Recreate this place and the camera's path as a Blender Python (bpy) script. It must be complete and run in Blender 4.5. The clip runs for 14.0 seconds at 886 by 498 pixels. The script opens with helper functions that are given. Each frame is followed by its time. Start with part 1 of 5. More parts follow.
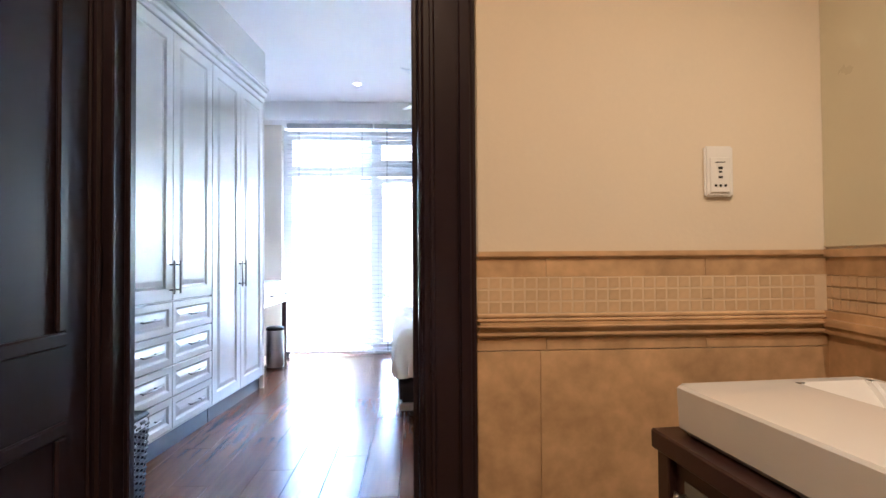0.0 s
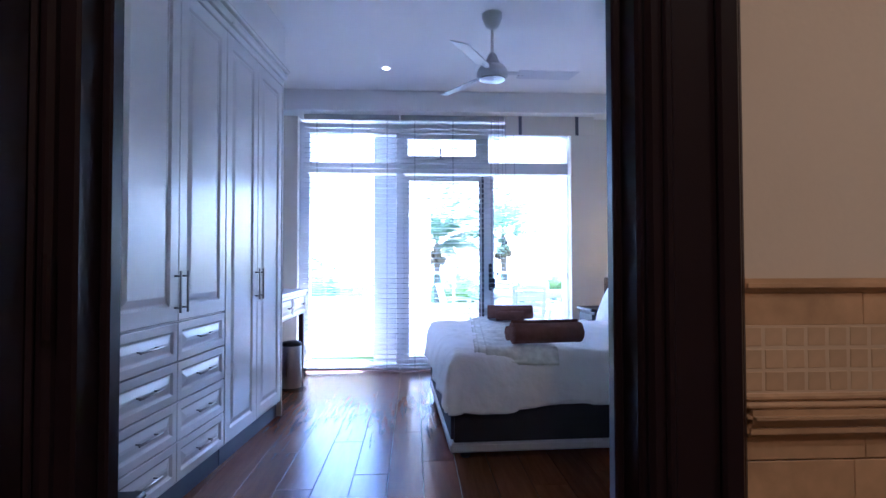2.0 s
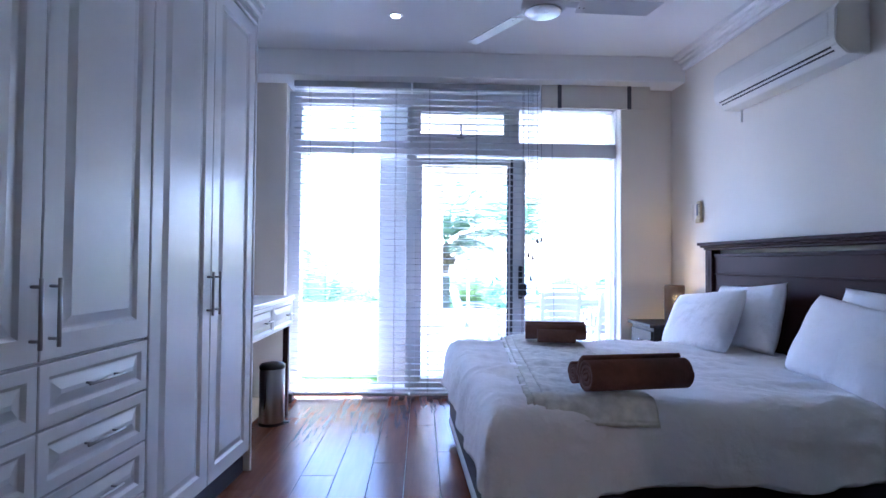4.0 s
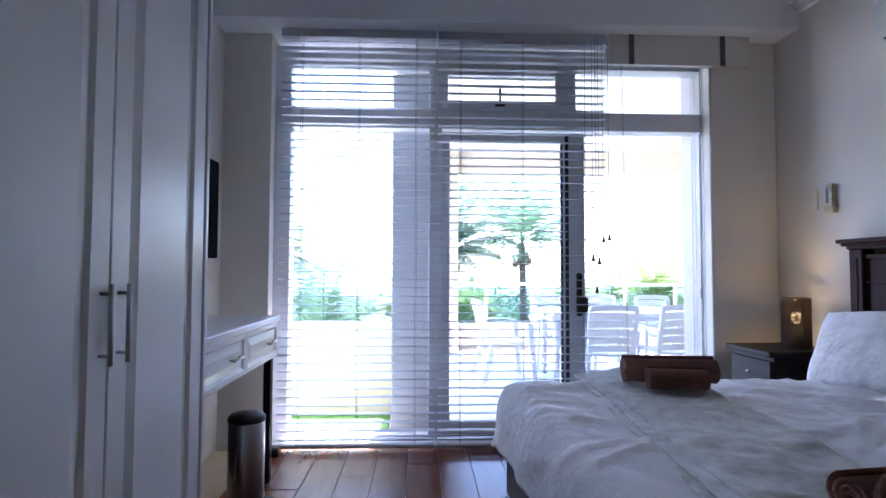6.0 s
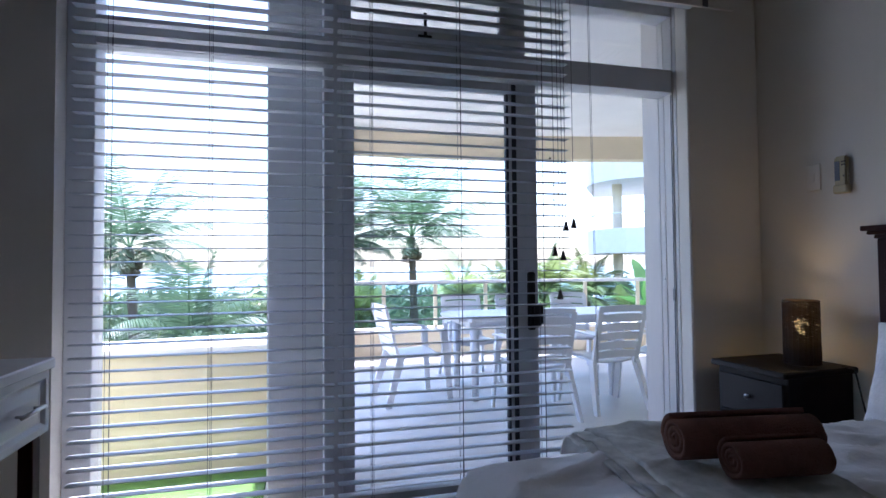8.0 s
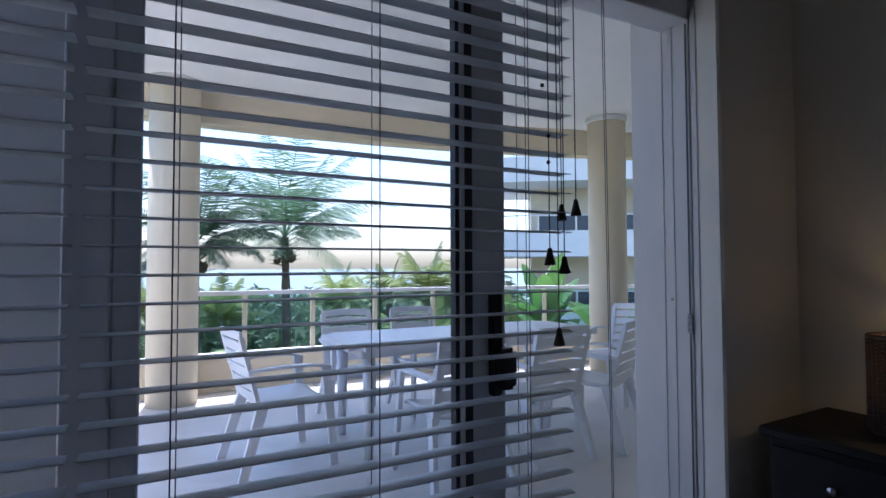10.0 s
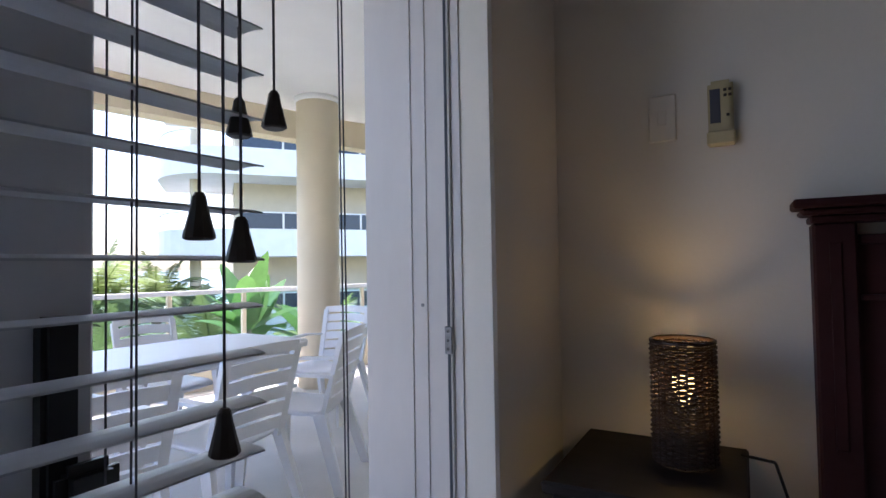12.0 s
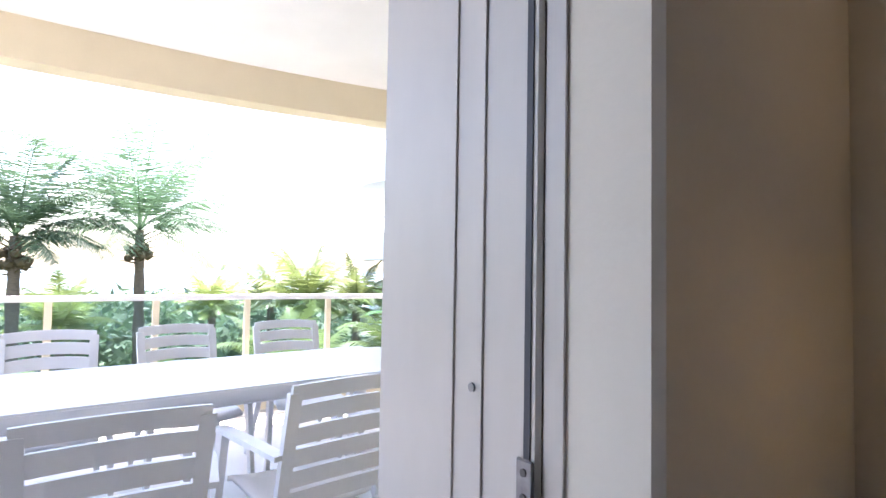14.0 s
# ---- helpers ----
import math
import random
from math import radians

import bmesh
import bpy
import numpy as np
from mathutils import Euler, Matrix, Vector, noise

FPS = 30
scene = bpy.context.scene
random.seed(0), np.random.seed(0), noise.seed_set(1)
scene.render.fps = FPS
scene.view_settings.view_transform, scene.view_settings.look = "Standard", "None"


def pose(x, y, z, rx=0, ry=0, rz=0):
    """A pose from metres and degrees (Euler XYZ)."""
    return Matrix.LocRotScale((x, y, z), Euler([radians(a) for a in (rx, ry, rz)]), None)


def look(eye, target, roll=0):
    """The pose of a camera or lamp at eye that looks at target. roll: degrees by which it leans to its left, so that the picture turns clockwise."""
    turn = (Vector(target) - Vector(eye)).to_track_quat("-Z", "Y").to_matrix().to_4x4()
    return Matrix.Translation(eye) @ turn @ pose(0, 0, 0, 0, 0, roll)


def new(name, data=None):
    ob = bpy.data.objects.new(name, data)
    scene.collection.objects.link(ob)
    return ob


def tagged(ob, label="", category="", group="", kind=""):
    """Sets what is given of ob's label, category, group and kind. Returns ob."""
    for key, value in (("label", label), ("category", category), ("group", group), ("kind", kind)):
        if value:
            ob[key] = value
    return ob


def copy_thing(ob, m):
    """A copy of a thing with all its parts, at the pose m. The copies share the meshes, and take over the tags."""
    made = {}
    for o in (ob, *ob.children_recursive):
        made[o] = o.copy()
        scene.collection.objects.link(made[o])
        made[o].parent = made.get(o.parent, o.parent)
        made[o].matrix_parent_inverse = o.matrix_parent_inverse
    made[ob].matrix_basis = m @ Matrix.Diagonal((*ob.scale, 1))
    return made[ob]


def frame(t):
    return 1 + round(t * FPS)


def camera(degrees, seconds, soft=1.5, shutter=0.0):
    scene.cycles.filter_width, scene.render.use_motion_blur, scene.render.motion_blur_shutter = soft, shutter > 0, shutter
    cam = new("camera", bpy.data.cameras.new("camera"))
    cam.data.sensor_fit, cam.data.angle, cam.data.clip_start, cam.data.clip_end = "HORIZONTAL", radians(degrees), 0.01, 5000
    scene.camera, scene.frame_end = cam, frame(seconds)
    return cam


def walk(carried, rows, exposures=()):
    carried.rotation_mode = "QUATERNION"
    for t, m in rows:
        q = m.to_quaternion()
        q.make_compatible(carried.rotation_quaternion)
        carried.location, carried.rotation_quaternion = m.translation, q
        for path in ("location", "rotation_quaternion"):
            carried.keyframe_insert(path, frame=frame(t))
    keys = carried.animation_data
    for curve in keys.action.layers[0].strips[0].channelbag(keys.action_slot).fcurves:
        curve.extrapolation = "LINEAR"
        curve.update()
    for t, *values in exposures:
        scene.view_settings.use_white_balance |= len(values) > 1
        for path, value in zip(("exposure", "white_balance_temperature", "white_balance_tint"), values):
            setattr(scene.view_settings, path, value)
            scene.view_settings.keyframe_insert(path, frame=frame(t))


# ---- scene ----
cam = camera(79.3, 14.0)
PATH = [
    (0, (0.462, -0.385, 1.126), (0.572, 1.611, 1.168), -0.4),
    (0.5, (0.403, -0.234, 1.117), (0.513, 1.762, 1.165), -0.2),
    (1, (0.296, -0.071, 1.137), (0.404, 1.925, 1.187), -0.2),
    (1.5, (0.189, 0.079, 1.173), (0.3, 2.075, 1.224), -0.1),
    (2, (0.148, 0.286, 1.173), (0.253, 2.283, 1.224), -0.1),
    (2.5, (0.127, 0.545, 1.182), (0.235, 2.542, 1.234), 0.1),
    (3, (0.103, 0.798, 1.176), (0.209, 2.794, 1.229), 0.1),
    (3.2, (0.101, 0.912, 1.197), (0.2, 2.909, 1.246), 0.3),
    (5.5, (-0.039, 2.256, 1.167), (0.018, 4.254, 1.237), 0.1),
    (6, (-0.12, 2.556, 1.17), (-0.035, 4.553, 1.253), 0.2),
    (6.5, (-0.205, 2.816, 1.185), (-0.047, 4.808, 1.266), 0.2),
    (7, (-0.262, 3.042, 1.193), (0.095, 5.008, 1.274), -0.1),
    (7.2, (-0.254, 3.162, 1.19), (0.159, 5.118, 1.264), -0.3),
    (9.5, (0.074, 4.66, 1.227), (0.782, 6.53, 1.294), -0.0),
    (10, (0.123, 4.938, 1.234), (1.056, 6.705, 1.303), -0.2),
    (10.5, (0.213, 5.152, 1.219), (1.427, 6.741, 1.282), -0.2),
    (11, (0.332, 5.335, 1.231), (1.751, 6.744, 1.292), -0.8),
    (11.5, (0.49, 5.512, 1.239), (2.105, 6.69, 1.294), -0.8),
    (12, (0.71, 5.578, 1.21), (2.413, 6.624, 1.272), -0.9),
    (12.5, (0.989, 5.629, 1.223), (2.696, 6.668, 1.289), -0.9),
    (13, (1.217, 5.732, 1.2), (2.87, 6.855, 1.267), -0.7),
    (13.5, (1.376, 5.848, 1.204), (2.863, 7.182, 1.284), 0.2),
    (14, (1.504, 5.934, 1.228), (2.735, 7.509, 1.313), 1.0),
]
EXPOSURES = [(0, 5.88, 5150, 15), (0.5, 5.35, 4900, 16), (1, 4.85, 4600, 18), (1.5, 4.6, 4500, 22), (2, 4.5, 4500, 25), (3, 4.5, 4600, 27),
             (5.5, 3.75, 5050, 24), (6.5, 3.28, 5250, 23), (7, 3.0, 5300, 22), (9.5, 1.25, 5250, 19), (10.5, 1.2, 5300, 19), (11.5, 1.75, 5450, 20),
             (12, 2.1, 5850, 21), (12.5, 2.45, 6100, 21), (13, 2.65, 6250, 22), (14, 2.75, 6250, 22)]
walk(cam, [(t, look(e, g, r)) for t, e, g, r in PATH], EXPOSURES)

# ---- world and large lights ----
SUN_EL, SUN_AZ = radians(76), radians(8)          # high sun, from the sea side
world = bpy.data.worlds.new("world")
scene.world = world
world.use_nodes = True
wn = world.node_tree.nodes
sky = wn.new("ShaderNodeTexSky")
sky.sky_type, sky.sun_disc, sky.sun_elevation, sky.sun_rotation = "NISHITA", False, SUN_EL, SUN_AZ
sky.air_density, sky.dust_density = 1.2, 2.0
world.node_tree.links.new(sky.outputs[0], wn["Background"].inputs[0])
wn["Background"].inputs[1].default_value = 0.15


def lamp(name, kind, m, energy, color, size=0.1):
    d = bpy.data.lights.new(name, kind)
    d.energy, d.color = energy, color
    if kind == "SUN":
        d.angle = radians(0.5)
    elif kind == "AREA":
        d.size = size
    else:
        d.shadow_soft_size = size
    ob = new(name, d)
    ob.matrix_world = m
    return ob


sd = Vector((math.sin(SUN_AZ) * math.cos(SUN_EL), math.cos(SUN_AZ) * math.cos(SUN_EL), math.sin(SUN_EL)))
lamp("sun", "SUN", look(sd * 20, (0, 0, 0)), 4.0, (1.0, 0.95, 0.88))
bath = lamp("bathroom_downlight_lamp", "SPOT", look((1.3, 0.0, 2.66), (1.35, 0.35, 0)), 1.1, (1.0, 0.73, 0.42), 0.04)
bath.data.spot_size, bath.data.spot_blend = radians(105), 0.9
bath2 = lamp("bathroom_ceiling_lamp", "SPOT", look((0.1, -0.55, 2.66), (0.1, 1.3, 0)), 1.6, (1.0, 0.62, 0.3), 0.04)
bath2.data.spot_size, bath2.data.spot_blend = radians(140), 0.7
lamp("bedside_bulb_lamp", "POINT", pose(2.205, 5.78, 0.92), 0.4, (1.0, 0.66, 0.22), 0.025)
dlamp = lamp("bedroom_downlight_lamp", "SPOT", look((-0.12, 5.27, 2.98), (-0.12, 5.27, 0)), 0.9, (1.0, 0.88, 0.76), 0.03)
dlamp.data.spot_size, dlamp.data.spot_blend = radians(130), 0.8


# ---- materials ----
def mat(name, color, rough=0.5, metal=0.0, var=0.08, scale=6.0, bump=0.0, bscale=60.0, stretch=(1, 1, 1), spec=0.5, rand=0.0, coat=0.0, bdist=0.004):
    m = bpy.data.materials.new(name)
    m.use_nodes = True
    n, l = m.node_tree.nodes, m.node_tree.links
    b = n["Principled BSDF"]
    b.inputs["Roughness"].default_value, b.inputs["Metallic"].default_value = rough, metal
    b.inputs["Specular IOR Level"].default_value, b.inputs["Coat Weight"].default_value = spec, coat
    tc, mp = n.new("ShaderNodeTexCoord"), n.new("ShaderNodeMapping")
    mp.inputs["Scale"].default_value = stretch
    l.new(tc.outputs["Object"], mp.inputs[0])
    n1, n2 = n.new("ShaderNodeTexNoise"), n.new("ShaderNodeTexNoise")
    n1.inputs["Scale"].default_value, n1.inputs["Detail"].default_value = scale, 5
    n2.inputs["Scale"].default_value, n2.inputs["Detail"].default_value = bscale, 4
    for q in (n1, n2):
        l.new(mp.outputs[0], q.inputs[0])
    mix = n.new("ShaderNodeMix")
    mix.data_type = "RGBA"
    mix.inputs["A"].default_value = (*[c * (1 - var * 2) for c in color], 1)
    mix.inputs["B"].default_value = (*[min(1, c * (1 + var * 2)) for c in color], 1)
    add = n.new("ShaderNodeMath")
    add.operation = "MULTIPLY_ADD"
    l.new(n2.outputs[0], add.inputs[0])
    add.inputs[1].default_value = 0.35
    l.new(n1.outputs[0], add.inputs[2])
    sub = n.new("ShaderNodeMath")
    sub.operation = "SUBTRACT"
    l.new(add.outputs[0], sub.inputs[0])
    sub.inputs[1].default_value = 0.175
    fac = sub
    if rand:
        oi = n.new("ShaderNodeObjectInfo")
        ra = n.new("ShaderNodeMath")
        ra.operation = "MULTIPLY_ADD"
        l.new(oi.outputs["Random"], ra.inputs[0])
        ra.inputs[1].default_value = rand
        l.new(sub.outputs[0], ra.inputs[2])
        r2 = n.new("ShaderNodeMath")
        r2.operation = "SUBTRACT"
        l.new(ra.outputs[0], r2.inputs[0])
        r2.inputs[1].default_value = rand / 2
        fac = r2
    l.new(fac.outputs[0], mix.inputs["Factor"])
    l.new(mix.outputs["Result"], b.inputs["Base Color"])
    rr = n.new("ShaderNodeMapRange")
    l.new(n1.outputs[0], rr.inputs[0])
    rr.inputs[3].default_value, rr.inputs[4].default_value = max(0.02, rough - 0.08), min(1, rough + 0.08)
    l.new(rr.outputs[0], b.inputs["Roughness"])
    if bump:
        bp = n.new("ShaderNodeBump")
        bp.inputs["Strength"].default_value, bp.inputs["Distance"].default_value = bump, bdist
        l.new(n2.outputs[0], bp.inputs["Height"])
        l.new(bp.outputs[0], b.inputs["Normal"])
    return m


def glow(name, color, strength):
    m = bpy.data.materials.new(name)
    m.use_nodes = True
    b = m.node_tree.nodes["Principled BSDF"]
    b.inputs["Base Color"].default_value = (*color, 1)
    b.inputs["Emission Color"].default_value, b.inputs["Emission Strength"].default_value = (*color, 1), strength
    return m


def glass(name, tint=(1, 1, 1), rough=0.0, gloss=0.08):
    m = bpy.data.materials.new(name)
    m.use_nodes = True
    n, l = m.node_tree.nodes, m.node_tree.links
    n.remove(n["Principled BSDF"])
    t, g, x, f, k = (n.new("ShaderNode" + q) for q in ("BsdfTransparent", "BsdfGlossy", "MixShader", "LayerWeight", "MapRange"))
    t.inputs[0].default_value = (*tint, 1)
    g.inputs["Roughness"].default_value = rough + 0.02
    f.inputs[0].default_value = 0.25
    k.inputs[1].default_value, k.inputs[2].default_value, k.inputs[3].default_value, k.inputs[4].default_value = 0.0, 1.0, 0.02, 0.55
    l.new(f.outputs["Facing"], k.inputs[0])
    l.new(k.outputs[0], x.inputs[0])
    l.new(t.outputs[0], x.inputs[1])
    l.new(g.outputs[0], x.inputs[2])
    l.new(x.outputs[0], n["Material Output"].inputs[0])
    return m


def leaf(name, color, rough, through_light=0.45, **k):
    """A leaf surface that lets part of the light through."""
    m = mat(name, color, rough, **k)
    n, l = m.node_tree.nodes, m.node_tree.links
    b, out = n["Principled BSDF"], n["Material Output"]
    t, x = n.new("ShaderNodeBsdfTranslucent"), n.new("ShaderNodeMixShader")
    src = b.inputs["Base Color"].links[0].from_socket
    l.new(src, t.inputs[0])
    x.inputs[0].default_value = through_light
    l.new(b.outputs[0], x.inputs[1])
    l.new(t.outputs[0], x.inputs[2])
    l.new(x.outputs[0], out.inputs[0])
    return m


M_WALL = mat("cream_wall_paint", (0.74, 0.69, 0.61), 0.75, var=0.03, scale=1.5, bump=0.12, bscale=90)
M_CEIL = mat("white_ceiling_paint", (0.86, 0.86, 0.86), 0.8, var=0.02, scale=1.2, bump=0.08, bscale=80)
M_BATHWALL = mat("bathroom_cream_paint", (0.74, 0.66, 0.53), 0.7, var=0.03, scale=1.5, bump=0.1, bscale=90)
M_PLANK = mat("laminate_plank", (0.17, 0.058, 0.025), 0.22, var=0.22, scale=5, bump=0.1, bscale=40, stretch=(6, 0.5, 1), rand=0.35, spec=0.3)
M_LACQ = mat("white_lacquer", (0.76, 0.76, 0.77), 0.22, var=0.02, scale=2, bump=0.03, bscale=30)
M_KICK = mat("dark_blue_grey_plinth", (0.06, 0.065, 0.09), 0.4, var=0.1)
M_STEEL = mat("brushed_steel", (0.42, 0.42, 0.43), 0.3, 1.0, var=0.05, scale=20, bump=0.05, bscale=120, stretch=(1, 1, 0.1))
M_DARKWOOD = mat("mahogany_stain", (0.036, 0.011, 0.011), 0.55, var=0.2, scale=6, bump=0.08, bscale=50, stretch=(4, 0.6, 1), spec=0.14)
M_DOORWOOD = mat("espresso_door_wood", (0.02, 0.012, 0.016), 0.36, var=0.05, scale=3, bscale=50, spec=0.22)
M_BLACK = mat("black_plastic", (0.012, 0.012, 0.014), 0.4, var=0.1)
M_ALU = mat("white_window_aluminium", (0.70, 0.70, 0.71), 0.38, var=0.03, scale=3)
M_BRONZE = mat("dark_bronze", (0.03, 0.025, 0.025), 0.45, 0.6, var=0.1)
M_WORN = mat("worn_grey_metal", (0.16, 0.16, 0.17), 0.45, 0.9, var=0.25, scale=60)
M_NIGHT = mat("black_brown_wood", (0.012, 0.009, 0.009), 0.5, var=0.2, scale=6, bump=0.06, bscale=50, stretch=(4, 0.6, 1), spec=0.2)
M_GASKET = mat("rubber_gasket", (0.04, 0.045, 0.06), 0.6, var=0.1)
M_JAMB = mat("weathered_jamb_paint", (0.56, 0.53, 0.50), 0.4, var=0.05, scale=5, bump=0.03, bscale=40, stretch=(1, 1, 0.3))
M_SLAT = mat("pale_blind_slat", (0.52, 0.54, 0.57), 0.42, var=0.03, scale=4)
M_CORD = mat("blind_cord", (0.1, 0.1, 0.12), 0.8, var=0.1)
M_TASSEL = mat("dark_tassel", (0.045, 0.035, 0.03), 0.5, var=0.15, scale=30)
M_GLASS = glass("window_glass")
M_RAILGLASS = glass("balustrade_glass", (0.80, 0.9, 0.9))
M_LINEN = mat("white_bed_linen", (0.88, 0.87, 0.89), 0.85, var=0.03, scale=3, bump=0.7, bscale=9, bdist=0.025)
M_PILLOW = mat("white_pillow_cotton", (0.88, 0.87, 0.89), 0.85, var=0.03, scale=5, bump=0.9, bscale=9, bdist=0.03)
M_BASE = mat("dark_bed_base_fabric", (0.02, 0.017, 0.026), 0.7, var=0.12, scale=40, bump=0.1, bscale=200)
M_TRIMW = mat("bed_base_border", (0.5, 0.48, 0.48), 0.6, var=0.06)
M_TOWEL = mat("brown_terry_towel", (0.19, 0.085, 0.06), 0.95, var=0.15, scale=30, bump=0.9, bscale=220)
M_WICKER = mat("dark_wicker", (0.034, 0.016, 0.010), 0.55, var=0.3, scale=30, bump=0.3, bscale=120)
M_BASKET = mat("black_basket_weave", (0.025, 0.025, 0.035), 0.5, var=0.25, scale=30, bump=0.3, bscale=120)
M_CLOTH = mat("basket_liner", (0.6, 0.6, 0.65), 0.9, var=0.05, bump=0.3, bscale=40)
M_PLASTIC = mat("white_moulded_plastic", (0.74, 0.74, 0.76), 0.38, var=0.03, scale=6)
M_FAN = mat("fan_enamel", (0.72, 0.73, 0.76), 0.35, var=0.02)
M_ACB = mat("air_conditioner_plastic", (0.7, 0.68, 0.64), 0.45, var=0.03)
M_REMOTE = mat("yellowed_remote_plastic", (0.5, 0.42, 0.24), 0.45, var=0.08)
M_CERAMIC = mat("white_glazed_ceramic", (0.82, 0.82, 0.82), 0.08, var=0.01, coat=0.4)
M_VANITY = mat("wenge_vanity_wood", (0.04, 0.018, 0.016), 0.35, var=0.2, scale=6, bump=0.08, bscale=50, stretch=(0.6, 4, 4))
M_FROST = mat("frosted_grey_glass", (0.2, 0.21, 0.2), 0.3, var=0.05)
M_TILE = mat("travertine_tile", (0.55, 0.37, 0.20), 0.32, var=0.27, scale=7, bump=0.08, bscale=28, rand=0.12)
M_MOSAIC = mat("travertine_mosaic", (0.58, 0.42, 0.25), 0.4, var=0.1, scale=18, bump=0.15, bscale=60, rand=0.4)
M_GROUT = mat("pale_grout", (0.66, 0.53, 0.36), 0.8, var=0.05)
M_PANEL = mat("back_painted_glass", (0.66, 0.62, 0.46), 0.3, var=0.02)
M_BALFLOOR = mat("balcony_floor_tile", (0.58, 0.55, 0.51), 0.4, var=0.08, scale=3, bump=0.05, rand=0.2)
M_STUCCO = mat("yellow_cream_stucco", (0.7, 0.61, 0.45), 0.85, var=0.05, scale=2, bump=0.25, bscale=120)
M_STUCCOW = mat("white_stucco", (0.8, 0.79, 0.77), 0.85, var=0.04, scale=2, bump=0.2, bscale=120)
# blue-grey holds the pier's shade in its base colour; the outdoor cabinet shares it
M_PIER = mat("shade_grey_stucco", (0.42, 0.43, 0.45), 0.85, var=0.06, scale=2, bump=0.2, bscale=120)
M_CAP = mat("white_parapet_cap", (0.8, 0.79, 0.77), 0.6, var=0.04)
M_TRUNK = mat("palm_trunk_bark", (0.16, 0.12, 0.085), 0.9, var=0.3, scale=8, bump=0.8, bscale=14, stretch=(1, 1, 4))
M_FROND = leaf("palm_frond_green", (0.10, 0.17, 0.09), 0.45, var=0.35, scale=1.2, rand=0.5)
M_FROND2 = leaf("palm_frond_yellow_green", (0.19, 0.24, 0.08), 0.45, var=0.35, scale=1.2, rand=0.5)
M_NUT = mat("coconut_husk", (0.11, 0.08, 0.04), 0.7, var=0.3)
M_LEAF = leaf("banana_leaf_green", (0.1, 0.2, 0.05), 0.4, var=0.25, scale=3)
M_BUSH = leaf("shrub_green", (0.09, 0.14, 0.075), 0.6, var=0.4, scale=0.6)
M_GROUND = mat("garden_ground", (0.12, 0.13, 0.06), 0.95, var=0.35, scale=0.12)
M_SEA = mat("sea_water", (0.05, 0.14, 0.2), 0.18, var=0.15, scale=0.02, bump=0.3, bscale=0.4)
M_GRASS = mat("lawn_grass", (0.1, 0.2, 0.04), 0.9, var=0.3, scale=12)
M_SCREEN = mat("television_screen", (0.006, 0.006, 0.008), 0.7, var=0.0, spec=0.05)
M_BGLASS = mat("tinted_balcony_glass", (0.03, 0.045, 0.07), 0.12, var=0.1)
M_LENS = glow("downlight_lens", (1.0, 0.96, 0.9), 1.0)
M_BULB = glow("lamp_bulb", (1.0, 0.66, 0.24), 1.6)
M_THROW = mat("sage_cream_throw", (0.70, 0.70, 0.65), 0.9, var=0.24, scale=20, bump=0.9, bscale=34)

# ---- building helpers ----
ORIGIN = {}
SPACE = Matrix()          # the frame in which a room's numbers are written


def part(name, bm, material, parent=None, label="", world=True, smooth=False):
    """Links a bmesh as one mesh object under a thing or part; coordinates are world ones, or the thing's own."""
    base = ORIGIN.get(parent, Vector((0, 0, 0)))
    if world:
        bm.transform(SPACE)
        if parent is not None:
            bmesh.ops.translate(bm, vec=-base, verts=bm.verts)
    me = bpy.data.meshes.new(name)
    if smooth:
        for f in bm.faces:
            f.smooth = True
    bm.to_mesh(me)
    bm.free()
    me.materials.append(material)
    ob = new(name, me)
    if parent is not None:
        ob.parent = parent
        ORIGIN[ob] = base if world else Vector((0, 0, 0))
    if label:
        tagged(ob, label)
    return ob


def thing(name, loc, label, category, group="", kind=""):
    ob = new(name)
    ob.location = SPACE @ Vector(loc)
    ORIGIN[ob] = ob.location.copy()
    return tagged(ob, label, category, group, kind)


def box(x0, x1, y0, y1, z0, z1, bevel=0.0, bm=None, seg=1):
    b = bm or bmesh.new()
    m = Matrix.Translation(((x0 + x1) / 2, (y0 + y1) / 2, (z0 + z1) / 2)) @ Matrix.Diagonal((x1 - x0, y1 - y0, z1 - z0, 1))
    r = bmesh.ops.create_cube(b, size=1, matrix=m)
    if bevel:
        es = {e for v in r["verts"] for e in v.link_edges}
        bmesh.ops.bevel(b, geom=list(es), offset=bevel, segments=seg, affect="EDGES", clamp_overlap=True)
    return b


def rod(p, q, r, bm=None, n=10, r2=None, caps=True):
    b = bm or bmesh.new()
    p, q = Vector(p), Vector(q)
    d = q - p
    m = Matrix.Translation((p + q) / 2) @ d.to_track_quat("Z", "Y").to_matrix().to_4x4()
    bmesh.ops.create_cone(b, cap_ends=caps, segments=n, radius1=r, radius2=r if r2 is None else r2, depth=d.length, matrix=m)
    return b


def lathe(profile, n=24, at=(0, 0, 0)):
    """A turned body from (radius, height) pairs."""
    b = bmesh.new()
    rings = []
    for r, z in profile:
        rings.append([b.verts.new((at[0] + r * math.cos(6.28319 * i / n), at[1] + r * math.sin(6.28319 * i / n), at[2] + z)) for i in range(n)])
    for a, c in zip(rings, rings[1:]):
        for i in range(n):
            b.faces.new((a[i], a[(i + 1) % n], c[(i + 1) % n], c[i]))
    for ring, flip in ((rings[0], True), (rings[-1], False)):
        if (ring[0].co - ring[n // 2].co).length > 0.004:
            b.faces.new(list(reversed(ring)) if flip else ring)
    bmesh.ops.recalc_face_normals(b, faces=b.faces)
    return b


